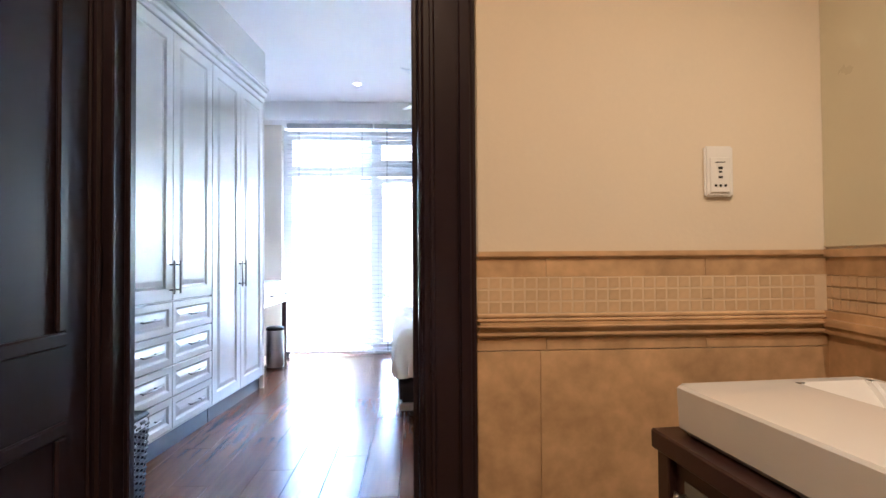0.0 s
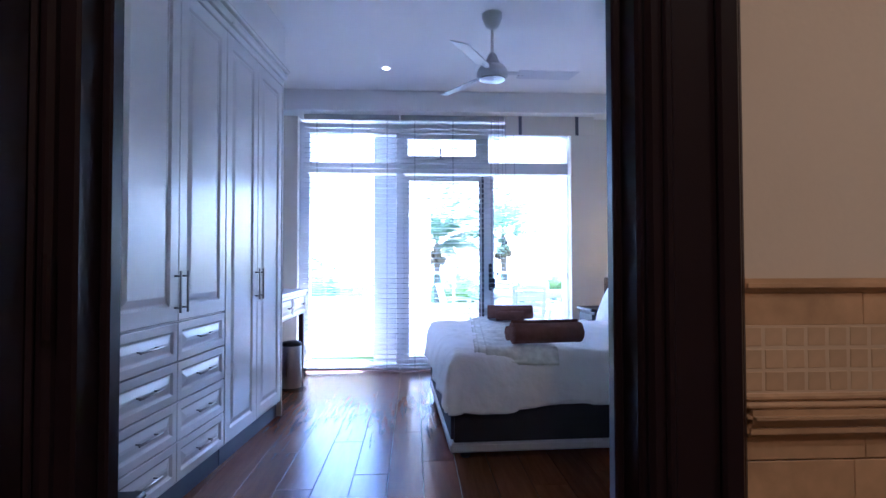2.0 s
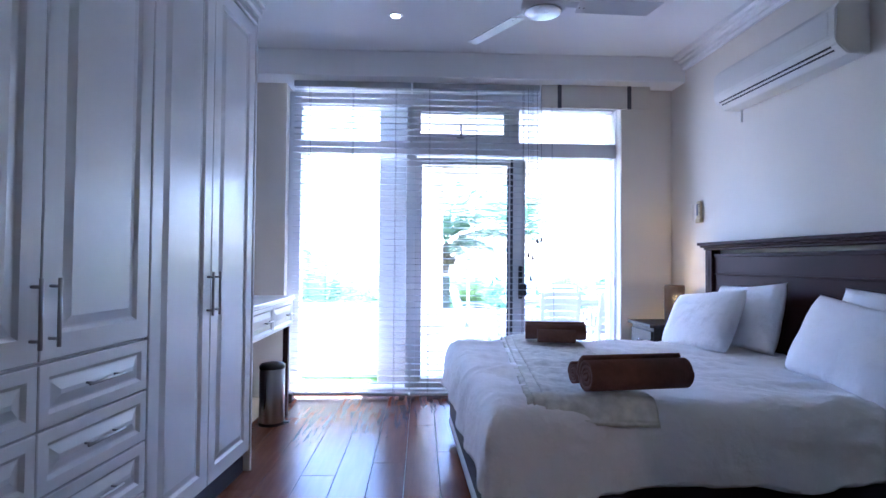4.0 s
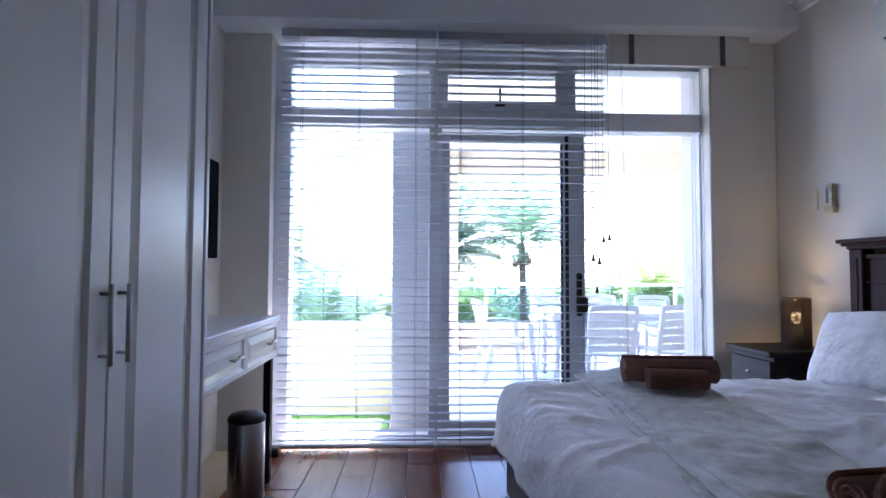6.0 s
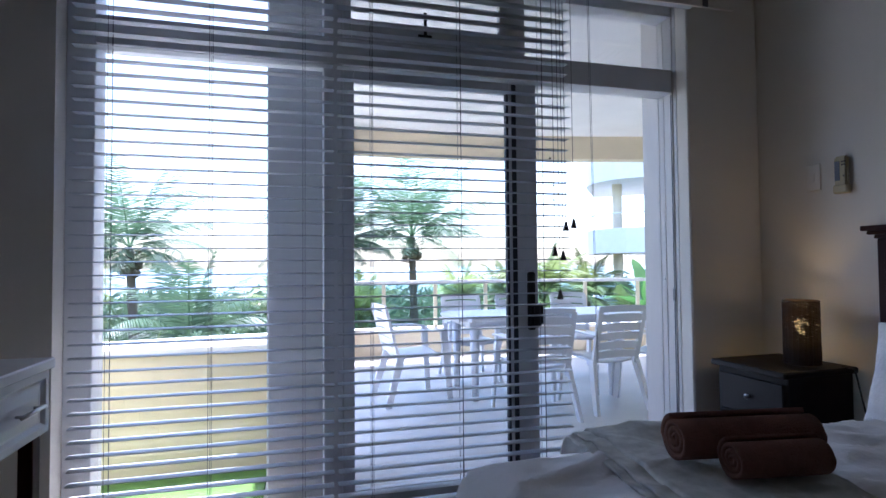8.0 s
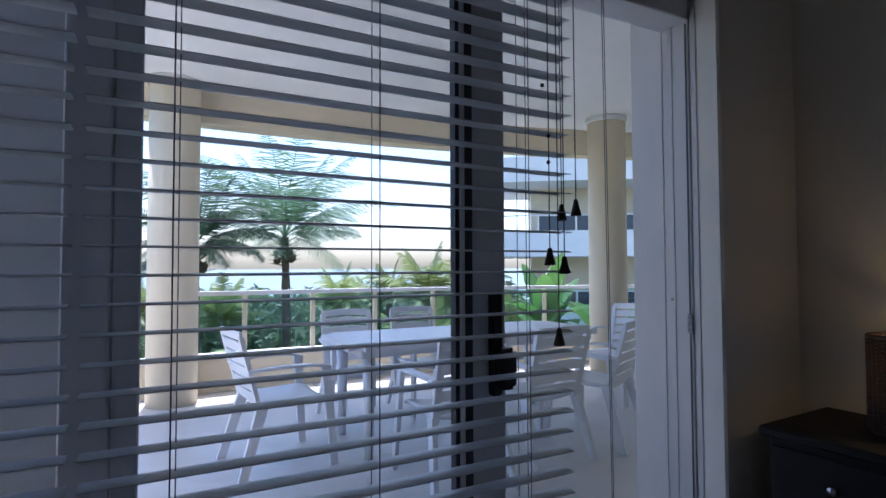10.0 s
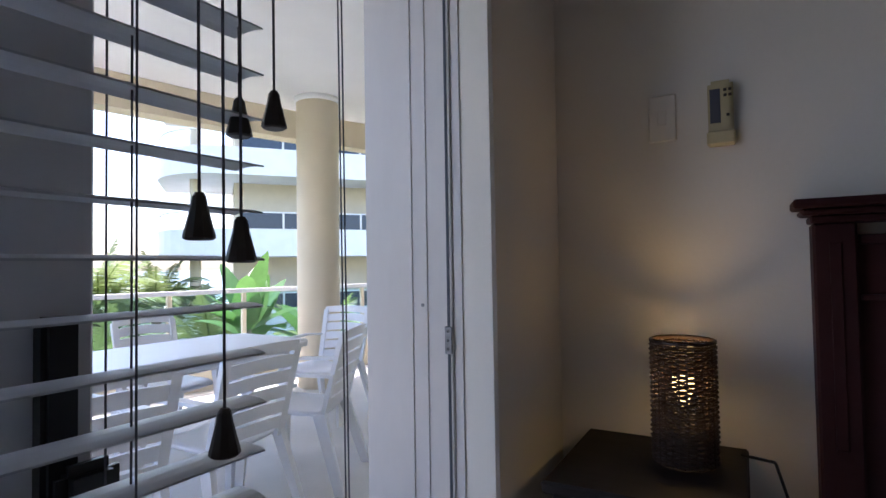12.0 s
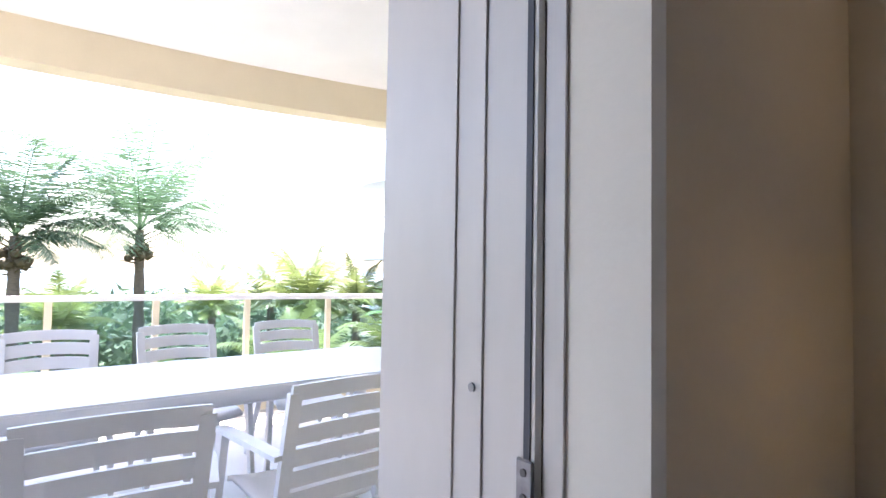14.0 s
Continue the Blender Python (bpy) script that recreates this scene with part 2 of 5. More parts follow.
def slab(name, material, x0, x1, y0, y1, z0, z1, label, category="wall", bevel=0.0):
    ob = part(name, box(x0, x1, y0, y1, z0, z1, bevel), material)
    return tagged(ob, label, category, kind="structure")


def prism(pts, z0, z1, bm=None):
    """A upright prism over a plan outline."""
    b = bm or bmesh.new()
    lo = [b.verts.new((x, y, z0)) for x, y in pts]
    hi = [b.verts.new((x, y, z1)) for x, y in pts]
    n = len(pts)
    b.faces.new(hi)
    b.faces.new(list(reversed(lo)))
    for i in range(n):
        b.faces.new((lo[i], lo[(i + 1) % n], hi[(i + 1) % n], hi[i]))
    bmesh.ops.recalc_face_normals(b, faces=b.faces)
    return b


def panel_front(x, y0, y1, z0, z1, border=0.07, thick=0.022):
    """A door or drawer front facing +x with a raised and fielded panel."""
    b = box(x - thick, x, y0, y1, z0, z1, 0.003)
    f = max((q for q in b.faces if q.normal.x > 0.9), key=lambda q: q.calc_area())
    for th, dp in ((border, 0.0), (0.012, -0.010), (0.006, 0.0), (0.03, 0.009)):
        bmesh.ops.inset_region(b, faces=[f], thickness=th, depth=dp, use_even_offset=True)
    return b


def bar_handle(parent, p, q, out=0.03, r=0.006):
    """A steel bar pull in front of a face that looks along +x."""
    p, q = Vector(p), Vector(q)
    o = Vector((out, 0, 0))
    b = rod(p + o, q + o, r)
    for k in (0.12, 0.88):
        s = p.lerp(q, k)
        rod(s, s + o, r * 0.8, b, 8)
    return part("handle", b, M_STEEL, parent, "brushed steel bar handle", smooth=True)


# ---- bedroom and bathroom shell ----
CEIL = 3.0
A_W = 2.3                 # the headboard wall stands this many degrees out of square
wall_x = lambda y: 2.388 - 0.04 * (y - 5.68)

tagged(part("floor", box(-1.6, 3.2, 1.075, 6.6, -0.2, -0.012), M_GROUT), "reddish-brown laminate plank floor, polished", "floor", kind="structure")
FLOOR = bpy.data.objects["floor"]
slab("ceiling", M_CEIL, -1.65, 3.2, 0.9, 6.6, CEIL, CEIL + 0.15, "flat white plaster ceiling", "ceiling")
slab("bulkhead", M_CEIL, -1.455, 2.45, 5.93, 6.57, 2.78, CEIL - 0.002, "white plaster bulkhead over the glazed doors", "beam", 0.004)
slab("wall_left", M_WALL, -1.65, -1.45, 0.92, 6.57, -0.1, CEIL, "cream painted bedroom wall")
tagged(part("wall_right", prism([(wall_x(0.9), 0.9), (wall_x(0.9) + 0.2, 0.9), (wall_x(6.57) + 0.2, 6.57), (wall_x(6.57), 6.57)], -0.1, CEIL), M_WALL),
       "cream painted wall behind the headboard", "wall", kind="structure")
slab("wall_window_left", M_WALL, -1.45, -1.13, 6.17, 6.57, -0.1, 2.78, "cream painted window wall")
slab("wall_window_right", M_WALL, 1.89, wall_x(6.3), 6.155, 6.545, -0.1, 2.78, "cream painted wall beside the sliding door", bevel=0.008)
# the bathroom and the wall with the doorway are written in a frame of their own
BATH = Matrix.Translation((-0.5232, 0.252, -0.2121)) @ Matrix.Scale(1.165, 4)
FB = 0.182                # the floor's level in that frame
SPACE = BATH
slab("wall_door_left", M_WALL, -1.0, 0.115, 0.702, 0.783, FB - 0.1, 2.757, "painted wall beside the doorway")
slab("wall_door_right", M_BATHWALL, 0.955, 2.9, 0.702, 0.783, FB - 0.1, 2.757, "cream painted bathroom wall above the tiles")
slab("wall_door_head", M_WALL, 0.115, 0.955, 0.702, 0.783, 2.0, 2.757, "painted wall over the doorway")
SPACE = Matrix()


def wall_cornice(name, x0, y0, x1, y1, nx, ny):
    """A stepped plaster cornice along a wall; n points into the room."""
    b = bmesh.new()
    for off, zz, h in ((0.0, CEIL - 0.12, 0.03), (0.02, CEIL - 0.09, 0.03), (0.05, CEIL - 0.06, 0.025), (0.085, CEIL - 0.035, 0.033)):
        d = 0.025 + off
        prism([(x0, y0), (x1, y1), (x1 + nx * d, y1 + ny * d), (x0 + nx * d, y0 + ny * d)], zz, zz + h - 0.001, b)
    tagged(part(name, b, M_CEIL), "stepped white plaster cornice", "cornice", kind="structure")


wall_cornice("cornice_right", wall_x(5.925) - 0.002, 5.925, wall_x(0.93) - 0.002, 0.93, -0.999, -0.04)

# bathroom
SPACE = BATH
slab("bathroom_floor", M_TILE, -0.6, 3.0, -2.4, 0.699, FB - 0.2, FB, "beige stone bathroom floor", "floor")
slab("bathroom_ceiling", M_CEIL, -0.6, 3.0, -2.4, 0.7, 2.5, 2.62, "white bathroom ceiling", "ceiling")
slab("bathroom_wall_left", M_BATHWALL, -0.7, -0.6, -2.4, 0.7, FB - 0.1, 2.5, "cream bathroom wall")
slab("bathroom_wall_back", M_BATHWALL, -0.6, 3.0, -2.5, -2.4, FB - 0.1, 2.5, "cream bathroom wall")
B_A = radians(-97)
BX, BY = 1.85, 0.70
bw = lambda u, v: (BX + u * math.cos(B_A) - v * math.sin(B_A), BY + u * math.sin(B_A) + v * math.cos(B_A))
tagged(part("bathroom_wall_angled", prism([bw(0, 0), bw(1.3, 0), bw(1.3, 0.08), bw(0.0, 0.08)], FB - 0.1, 2.5), M_BATHWALL),
       "cream angled bathroom wall with a mirror", "wall", kind="structure")
slab("bathroom_wall_right", M_BATHWALL, bw(1.3, 0)[0] + 0.002, bw(1.3, 0)[0] + 0.1, -2.4, bw(1.3, 0)[1], FB - 0.1, 2.5, "cream bathroom wall")

# ---- doorway ----
frame_set = thing("door_frame", (0.515, 0.74, FB), "dark espresso wooden door frame with casing", "door frame", kind="structure")
part("jamb", box(0.105, 0.172, 0.69, 0.792, FB, 2.0, 0.004), M_DOORWOOD, frame_set)
part("jamb", box(0.857, 0.955, 0.69, 0.792, FB, 2.0, 0.004), M_DOORWOOD, frame_set)
part("lintel", box(0.172, 0.857, 0.69, 0.792, 1.93, 2.0, 0.004), M_DOORWOOD, frame_set)
part("door_stop", box(0.843, 0.8565, 0.735, 0.76, FB, 1.93, 0.003), M_DOORWOOD, frame_set)
part("door_stop", box(0.1725, 0.186, 0.735, 0.76, FB, 1.93, 0.003), M_DOORWOOD, frame_set)
for x0, x1 in ((0.065, 0.15), (0.865, 0.99)):
    b = box(x0, x1, 0.675, 0.70, FB, 2.03, 0.006)
    box(x0 + 0.018, x0 + 0.03, 0.667, 0.6748, FB, 2.02, 0.003, b)
    box(x1 - 0.04, x1 - 0.012, 0.663, 0.6748, FB, 2.02, 0.004, b)
    part("casing", b, M_DOORWOOD, frame_set)
    part("casing", box(x0, x1, 0.785, 0.803, FB, 2.03, 0.006), M_DOORWOOD, frame_set)
part("casing", box(0.15, 0.865, 0.675, 0.70, 1.96, 2.03, 0.006), M_DOORWOOD, frame_set)
part("casing", box(0.15, 0.865, 0.785, 0.803, 1.96, 2.03, 0.006), M_DOORWOOD, frame_set)
door = thing("door", (0.14, 0.66, FB), "dark espresso panelled door standing open", "door", kind="structure")
dl = box(0.095, 0.135, -0.02, 0.662, FB + 0.008, 1.92, 0.004)
part("leaf", dl, M_DOORWOOD, door)
for z0, z1 in ((0.3, 0.83), (0.98, 1.82)):
    for y0, y1 in ((0.05, 0.28), (0.36, 0.58)):
        b = bmesh.new()
        for q in ((y0, y1, z0, z0 + 0.03), (y0, y1, z1 - 0.03, z1), (y0, y0 + 0.03, z0 + 0.03, z1 - 0.03), (y1 - 0.03, y1, z0 + 0.03, z1 - 0.03)):
            box(0.1355, 0.146, *q, 0.004, b)
        part("panel_moulding", b, M_DOORWOOD, door)
for z in (0.4, 1.1, 1.75):
    part("hinge", rod((0.15, 0.672, z), (0.15, 0.672, z + 0.1), 0.006), M_DOORWOOD, door, "dark butt hinge")

SPACE = Matrix()

# ---- wardrobes ----
# their fronts lie in the plane x = WX of a frame that stands 4.3 degrees out of square
SPACE = Matrix.Translation((-0.955, 3.47, 0)) @ Matrix.Rotation(radians(-4.3), 4, 'Z')
WX, WB = 0.0, -0.49


def wardrobe(y0, y1, drawers, label):
    w = thing("wardrobe", (WX - 0.3, (y0 + y1) / 2, 0), label, "wardrobe", "built-in wardrobes")
    part("carcass", box(WB, WX - 0.024, y0 + 0.002, y1 - 0.002, 0.1, 2.545, 0.002), M_LACQ, w)
    part("plinth", box(WB, WX - 0.03, y0 + 0.002, y1 - 0.01, 0.0, 0.10), M_KICK, w, "dark blue-grey plinth")
    b = box(WB, WX + 0.012, y0, y1, 2.545, 2.585, 0.006)
    box(WB, WX + 0.04, y0, y1, 2.586, 2.635, 0.012, b)
    box(WB, WX + 0.06, y0, y1, 2.636, 2.665, 0.006, b)
    part("cornice", b, M_LACQ, w)
    mid = (y0 + y1) / 2
    for k, (a, c) in enumerate(((y0 + 0.004, mid - 0.002), (mid + 0.002, y1 - 0.004))):
        zb = 0.895 if drawers else 0.12
        d = part("door", panel_front(WX, a, c, zb, 2.540), M_LACQ, w)
        hy = mid - 0.035 if k == 0 else mid + 0.035
        bar_handle(d, (WX, hy, 0.935 if drawers else 0.93), (WX, hy, 1.135))
        if drawers:
            for r in range(4):
                z0 = 0.12 + r * 0.192
                f = part("drawer_front", panel_front(WX, a, c, z0 + 0.003, z0 + 0.189, 0.035), M_LACQ, w)
                cy = (a + c) / 2
                bar_handle(f, (WX, cy - 0.09, z0 + 0.1), (WX, cy + 0.09, z0 + 0.1), 0.028, 0.005)
    return w


wardrobe(-2.1, -1.062, False, "white lacquered built-in wardrobe with full-height panelled doors")
wardrobe(-1.06, -0.001, True, "white lacquered wardrobe with panelled doors over eight drawers")
wardrobe(0.001, 1.0, False, "white lacquered built-in wardrobe with full-height panelled doors")
tagged(part("wardrobe_bulkhead", box(WB, WX + 0.02, -2.1, 1.0, 2.667, CEIL - 0.002), M_CEIL), "white plaster bulkhead over the wardrobes", "beam", kind="structure")
end = tagged(part("end_panel", box(WB, WX + 0.005, 1.002, 1.022, 0, 2.665, 0.003), M_LACQ), "white lacquered wardrobe end panel", "panel")
SPACE = Matrix()

# ---- glazed sliding door ----
win = thing("window_1", (0.4, 6.34, 0), "white aluminium sliding glass door, slid open, under fixed top lights", "sliding door", kind="structure")
FY0, FY1 = 6.27, 6.40


def bar(x0, x1, z0, z1, y0=FY0, y1=FY1, name="window_frame"):
    part(name, box(x0, x1, y0, y1, z0, z1, 0.004), M_ALU, win)


bar(-1.13, -1.02, 0, 2.74)
part("jamb", box(1.881, 1.8895, FY0, FY1, 0, 2.74, 0.004), M_JAMB, win, "beige-grey aluminium jamb")
bar(-1.02, 1.881, 2.61, 2.74)
bar(-1.02, 1.881, 0.0, 0.05, name="track")
bar(-1.02, 1.881, 2.17, 2.30)
bar(-0.06, 0.03, 0.05, 2.17)
bar(-0.06, 0.03, 2.30, 2.61)
bar(0.88, 0.98, 2.30, 2.61)
for x0, x1, z0, z1 in ((0.03, 0.07, 2.30, 2.61), (0.835, 0.88, 2.30, 2.61), (0.07, 0.835, 2.30, 2.372), (0.07, 0.835, 2.556, 2.61)):
    bar(x0, x1, z0, z1, 6.262, 6.30, "vent_sash")
part("vent_stay", box(0.43, 0.445, 6.25, 6.262, 2.34, 2.46, 0.002), M_BLACK, win, "black window stay")
part("vent_stay", box(0.40, 0.47, 6.245, 6.262, 2.33, 2.345, 0.002), M_BLACK, win, "black window stay")
# the sliding leaf, closed
for x0, x1, z0, z1 in ((0.03, 0.085, 0.05, 2.15), (0.885, 1.04, 0.05, 2.15), (0.085, 0.885, 0.05, 0.13), (0.085, 0.885, 2.09, 2.15)):
    bar(x0, x1, z0, z1, 6.275, 6.315, "sliding_leaf")
part("gasket", box(0.9, 0.925, 6.2735, 6.276, 0.06, 2.14), M_GASKET, win, "dark rubber seal")
part("gasket", box(0.872, 0.886, 6.28, 6.31, 0.13, 2.09), M_GASKET, win, "dark rubber seal")
hb = box(0.975, 1.012, 6.245, 6.275, 0.86, 1.16, 0.006, seg=2)
box(0.98, 1.045, 6.215, 6.245, 0.88, 1.0, 0.012, hb, 2)
part("door_handle", hb, M_BLACK, win, "black sliding door handle")
for x0, x1, z0, z1, y in ((-1.02, -0.06, 0.05, 2.17, 6.345), (-1.02, -0.06, 2.30, 2.61, 6.345), (0.085, 0.885, 0.13, 2.09, 6.295),
                          (0.98, 1.881, 2.30, 2.61, 6.345), (0.07, 0.835, 2.372, 2.556, 6.28)):
    p = part("pane", box(x0, x1, y, y + 0.006, z0, z1), M_GLASS, win, "clear glass pane")
    p.visible_shadow = False
# the right-hand jamb, its channel, seal and latch keep
part("jamb_channel", box(1.8797, 1.8808, 6.279, 6.287, 0.05, 2.16), M_GASKET, win, "dark seal in the jamb")
part("latch_keep", box(1.876, 1.8805, 6.272, 6.294, 0.985, 1.055, 0.002), M_WORN, win, "worn metal latch keep")
for z in (0.998, 1.02, 1.043):
    part("screw", rod((1.8748, 6.283, z), (1.8763, 6.283, z), 0.004, n=8), M_BLACK, win)
part("screw", rod((1.8788, 6.362, 1.107), (1.8812, 6.362, 1.107), 0.005, n=8), M_WORN, win)
part("reveal_bead", box(1.8865, 1.8895, 6.245, 6.2695, 0.0, 2.74, 0.001), M_JAMB, win)
part("jamb_fin", box(1.8868, 1.8895, 6.402, 6.556, 0.0, 2.74, 0.0008), M_JAMB, win)
for y in (6.345, 6.392):
    part("jamb_bead", box(1.8785, 1.8812, y, y + 0.006, 0.05, 2.66, 0.001), M_JAMB, win)
tagged(part("sill", box(-1.13, 1.889, 6.172, 6.27, -0.05, 0.012, 0.004), M_ALU), "white metal door threshold", "threshold", kind="structure")

# ---- venetian blinds ----
def slat_mesh(w):
    b = bmesh.new()
    n, d, t = 4, 0.05, 0.0022
    rows = []
    for i in range(n + 1):
        y = -d / 2 + d * i / n
        z = 0.003 * (1 - (2 * i / n - 1) ** 2)
        rows.append((y, z))
    top = [[b.verts.new((x, y, z + t)) for y, z in rows] for x in (-w / 2, w / 2)]
    bot = [[b.verts.new((x, y, z)) for y, z in rows] for x in (-w / 2, w / 2)]
    for i in range(n):
        b.faces.new((top[0][i], top[1][i], top[1][i + 1], top[0][i + 1]))
        b.faces.new((bot[0][i], bot[0][i + 1], bot[1][i + 1], bot[1][i]))
    for e in (0, 1):
        b.faces.new([v for v in top[e]] + [v for v in reversed(bot[e])])
    b.faces.new((top[0][0], bot[0][0], bot[1][0], top[1][0]))
    b.faces.new((top[0][n], top[1][n], bot[1][n], bot[0][n]))
    bmesh.ops.recalc_face_normals(b, faces=b.faces)
    me = bpy.data.meshes.new("slat")
    b.to_mesh(me)
    b.free()
    me.materials.append(M_SLAT)
    return me


def blind(x0, x1, y, label):
    w = thing("venetian_blind", ((x0 + x1) / 2, y, 0), label, "blind", "venetian blinds")
    me = slat_mesh(x1 - x0)
    rng = random.Random(int(x1 * 100))
    n = 49
    for i in range(n):
        s = new("slat", me)
        s.parent = w
        s.location = (rng.uniform(-0.002, 0.002), rng.uniform(-0.002, 0.002), 0.075 + i * 0.0545)
        s.rotation_euler = (radians(1 + rng.uniform(-1.2, 1.2)), radians(rng.uniform(-0.12, 0.12)), 0)
    part("head_rail", box(x0, x1, y - 0.03, y + 0.03, 2.725, 2.778, 0.004), M_SLAT, w)
    part("bottom_rail", box(x0, x1, y - 0.026, y + 0.026, 0.022, 0.046, 0.006), M_SLAT, w)
    for k in (0.13, 0.5, 0.87):
        cx = x0 + (x1 - x0) * k
        for dy in (-0.027, 0.027):
            part("ladder_cord", rod((cx, y + dy, 0.04), (cx, y + dy, 2.73), 0.0012, n=5), M_CORD, w, "thin dark ladder cord")
        part("lift_cord", rod((cx + 0.01, y, 0.04), (cx + 0.01, y, 2.73), 0.0012, n=5), M_CORD, w, "thin dark cord")
    return w


blind(-1.045, -0.022, 6.105, "lowered pale venetian blind with open slats")
BR = blind(-0.004, 1.13, 6.105, "lowered pale venetian blind with open slats and tasselled cords")
raised = thing("venetian_blind", (1.5, 6.105, 2.6), "venetian blind pulled up into a stack under its valance", "blind", "venetian blinds")
part("head_rail", box(1.145, 2.05, 6.07, 6.13, 2.725, 2.778, 0.004), M_SLAT, raised)
for i in range(16):
    part("slat", box(1.145, 1.885, 6.08, 6.128, 2.585 + i * 0.0075, 2.5895 + i * 0.0075), M_SLAT, raised)
part("valance", box(1.14, 2.12, 6.055, 6.069, 2.57, 2.777, 0.003), M_WALL, raised, "beige fabric valance")
for x in (1.30, 1.93):
    part("valance_clip", box(x - 0.018, x + 0.018, 6.05, 6.055, 2.57, 2.777, 0.002), M_CORD, raised, "grey valance clip")


def cord(parent, x, y, z, r=0.0016, knot=False):
    part("pull_cord", rod((x + 0.004, y, z), (x, y, 2.74), r, n=6), M_CORD, parent, "dark pull cord")
    part("tassel", lathe([(0.004, 0.044), (0.0065, 0.04), (0.008, 0.03), (0.0145, 0.004), (0.015, 0.0), (0.012, -0.002)], 10, (x + 0.004, y, z - 0.042)), M_TASSEL, parent,
         "dark turned cord tassel")


for x, y, z in ((1.02, 6.045, 1.282), (1.112, 6.105, 1.408), (1.056, 6.03, 1.26), (1.04, 6.035, 1.073)):
    cord(BR, x, y, z)
for k, (x, z) in enumerate(((1.023, 1.58), (1.022, 1.51), (1.004, 1.712))):
    b = bmesh.new()
    bmesh.ops.create_icosphere(b, subdivisions=2, radius=0.0055, matrix=Matrix.Translation((x, 6.045, z)))
    part("cord_knot", b, M_TASSEL, BR)
cord(raised, 1.142, 6.08, 1.42)
for dx in (0, 0.012):
    part("cord_loop", rod((1.225 + dx * 0.7, 6.06, 2.72), (1.258 + dx * 0.5, 6.07, 0.55), 0.0011, n=6), M_CORD, raised, "long dark cord loop")

# ---- desk, television, bin ----
desk = thing("dressing_desk", (-1.18, 5.1, 0), "white built-in dressing desk with drawers and dark legs", "desk")
part("desktop", box(-1.447, -0.91, 4.53, 5.64, 0.885, 0.918, 0.004), M_LACQ, desk)
for y0, y1 in ((4.54, 5.09), (5.094, 5.635)):
    d = part("drawer", panel_front(-0.925, y0, y1, 0.69, 0.882, 0.02), M_LACQ, desk)
    bar_handle(d, (-0.925, (y0 + y1) / 2 + 0.05, 0.785), (-0.925, (y0 + y1) / 2 + 0.19, 0.785), 0.022, 0.006)
part("drawer_box", box(-1.447, -0.95, 4.54, 5.63, 0.69, 0.884), M_LACQ, desk)
for x in (-1.42, -0.985):
    part("leg", box(x, x + 0.04, 5.58, 5.63, 0, 0.69, 0.003), M_DARKWOOD, desk, "dark wooden leg")
part("back_panel", box(-1.447, -1.435, 4.53, 5.58, 0.0, 0.69), M_DARKWOOD, desk, "dark wooden back panel")
tv = thing("television", (-1.4, 5.4, 1.55), "flat black television on a wall bracket", "television")
part("body", box(-1.415, -1.38, 4.92, 5.94, 1.245, 1.845, 0.006), M_SCREEN, tv)
part("screen", box(-1.38, -1.377, 4.935, 5.925, 1.265, 1.83), M_SCREEN, tv, "dark glossy screen")
part("bracket", box(-1.45, -1.415, 5.3, 5.55, 1.42, 1.67, 0.004), M_BLACK, tv)
cb = bmesh.new()
pts = [Vector((-1.3 + 0.06 * math.sin(i * 0.5), 5.2 + i * 0.045, 0.925 + 0.05 * math.exp(-(i - 3) ** 2 / 4))) for i in range(9)]
for a, c in zip(pts, pts[1:]):
    rod(a, c, 0.004, cb, 6)
tagged(part("cable", cb, M_BLACK), "loose black cable on the desk", "cable")
bin_ = thing("pedal_bin", (-1.0, 5.36, 0), "brushed steel pedal bin with a black lid, under the desk", "bin")
part("body", lathe([(0.088, 0.015), (0.09, 0.02), (0.09, 0.40), (0.088, 0.405)], 32, (-1.0, 5.36, 0)), M_STEEL, bin_, smooth=True)
part("base", lathe([(0.094, 0.0), (0.094, 0.018), (0.088, 0.022)], 32, (-1.0, 5.36, 0)), M_BLACK, bin_)
part("lid", lathe([(0.093, 0.405), (0.093, 0.425), (0.08, 0.44), (0.04, 0.448), (0.001, 0.45)], 32, (-1.0, 5.36, 0)), M_BLACK, bin_, "domed black lid", smooth=True)
part("pedal", box(-0.93, -0.87, 5.34, 5.38, 0.008, 0.02, 0.004), M_BLACK, bin_)
tagged(part("plug_box", box(-1.1, -1.0, 5.98, 6.06, 0.0, 0.06, 0.008), M_BLACK), "small black box on the floor by the door", "box")

# ---- bed ----
bed = thing("bed", (wall_x(4.34), 4.34, 0), "king-size bed with dark mahogany headboard and crumpled white duvet", "bed")
bed.rotation_euler = (0, 0, radians(180 + A_W))


def bp(name, bm, m, label="", smooth=False):
    return part(name, bm, m, bed, label, world=False, smooth=smooth)


hbb = box(0.012, 0.06, -1.08, 0.92, 0.1, 1.27, 0.004)
bp("headboard", hbb, M_DARKWOOD, "dark mahogany panelled headboard")
for y in (-1.11, 0.95):
    s = bp("headboard_post", box(0.008, 0.085, y - 0.045, y + 0.045, 0, 1.30, 0.006), M_DARKWOOD)
    bp("post_fluting", box(0.0852, 0.089, y - 0.012, y + 0.012, 0.75, 1.25, 0.001), M_DARKWOOD)
t = box(0.004, 0.095, -1.16, 1.0, 1.30, 1.318, 0.004)
box(0.003, 0.115, -1.18, 1.02, 1.3185, 1.335, 0.006, t)
box(0.003, 0.13, -1.195, 1.035, 1.3355, 1.358, 0.004, t)
bp("headboard_cornice", t, M_DARKWOOD)
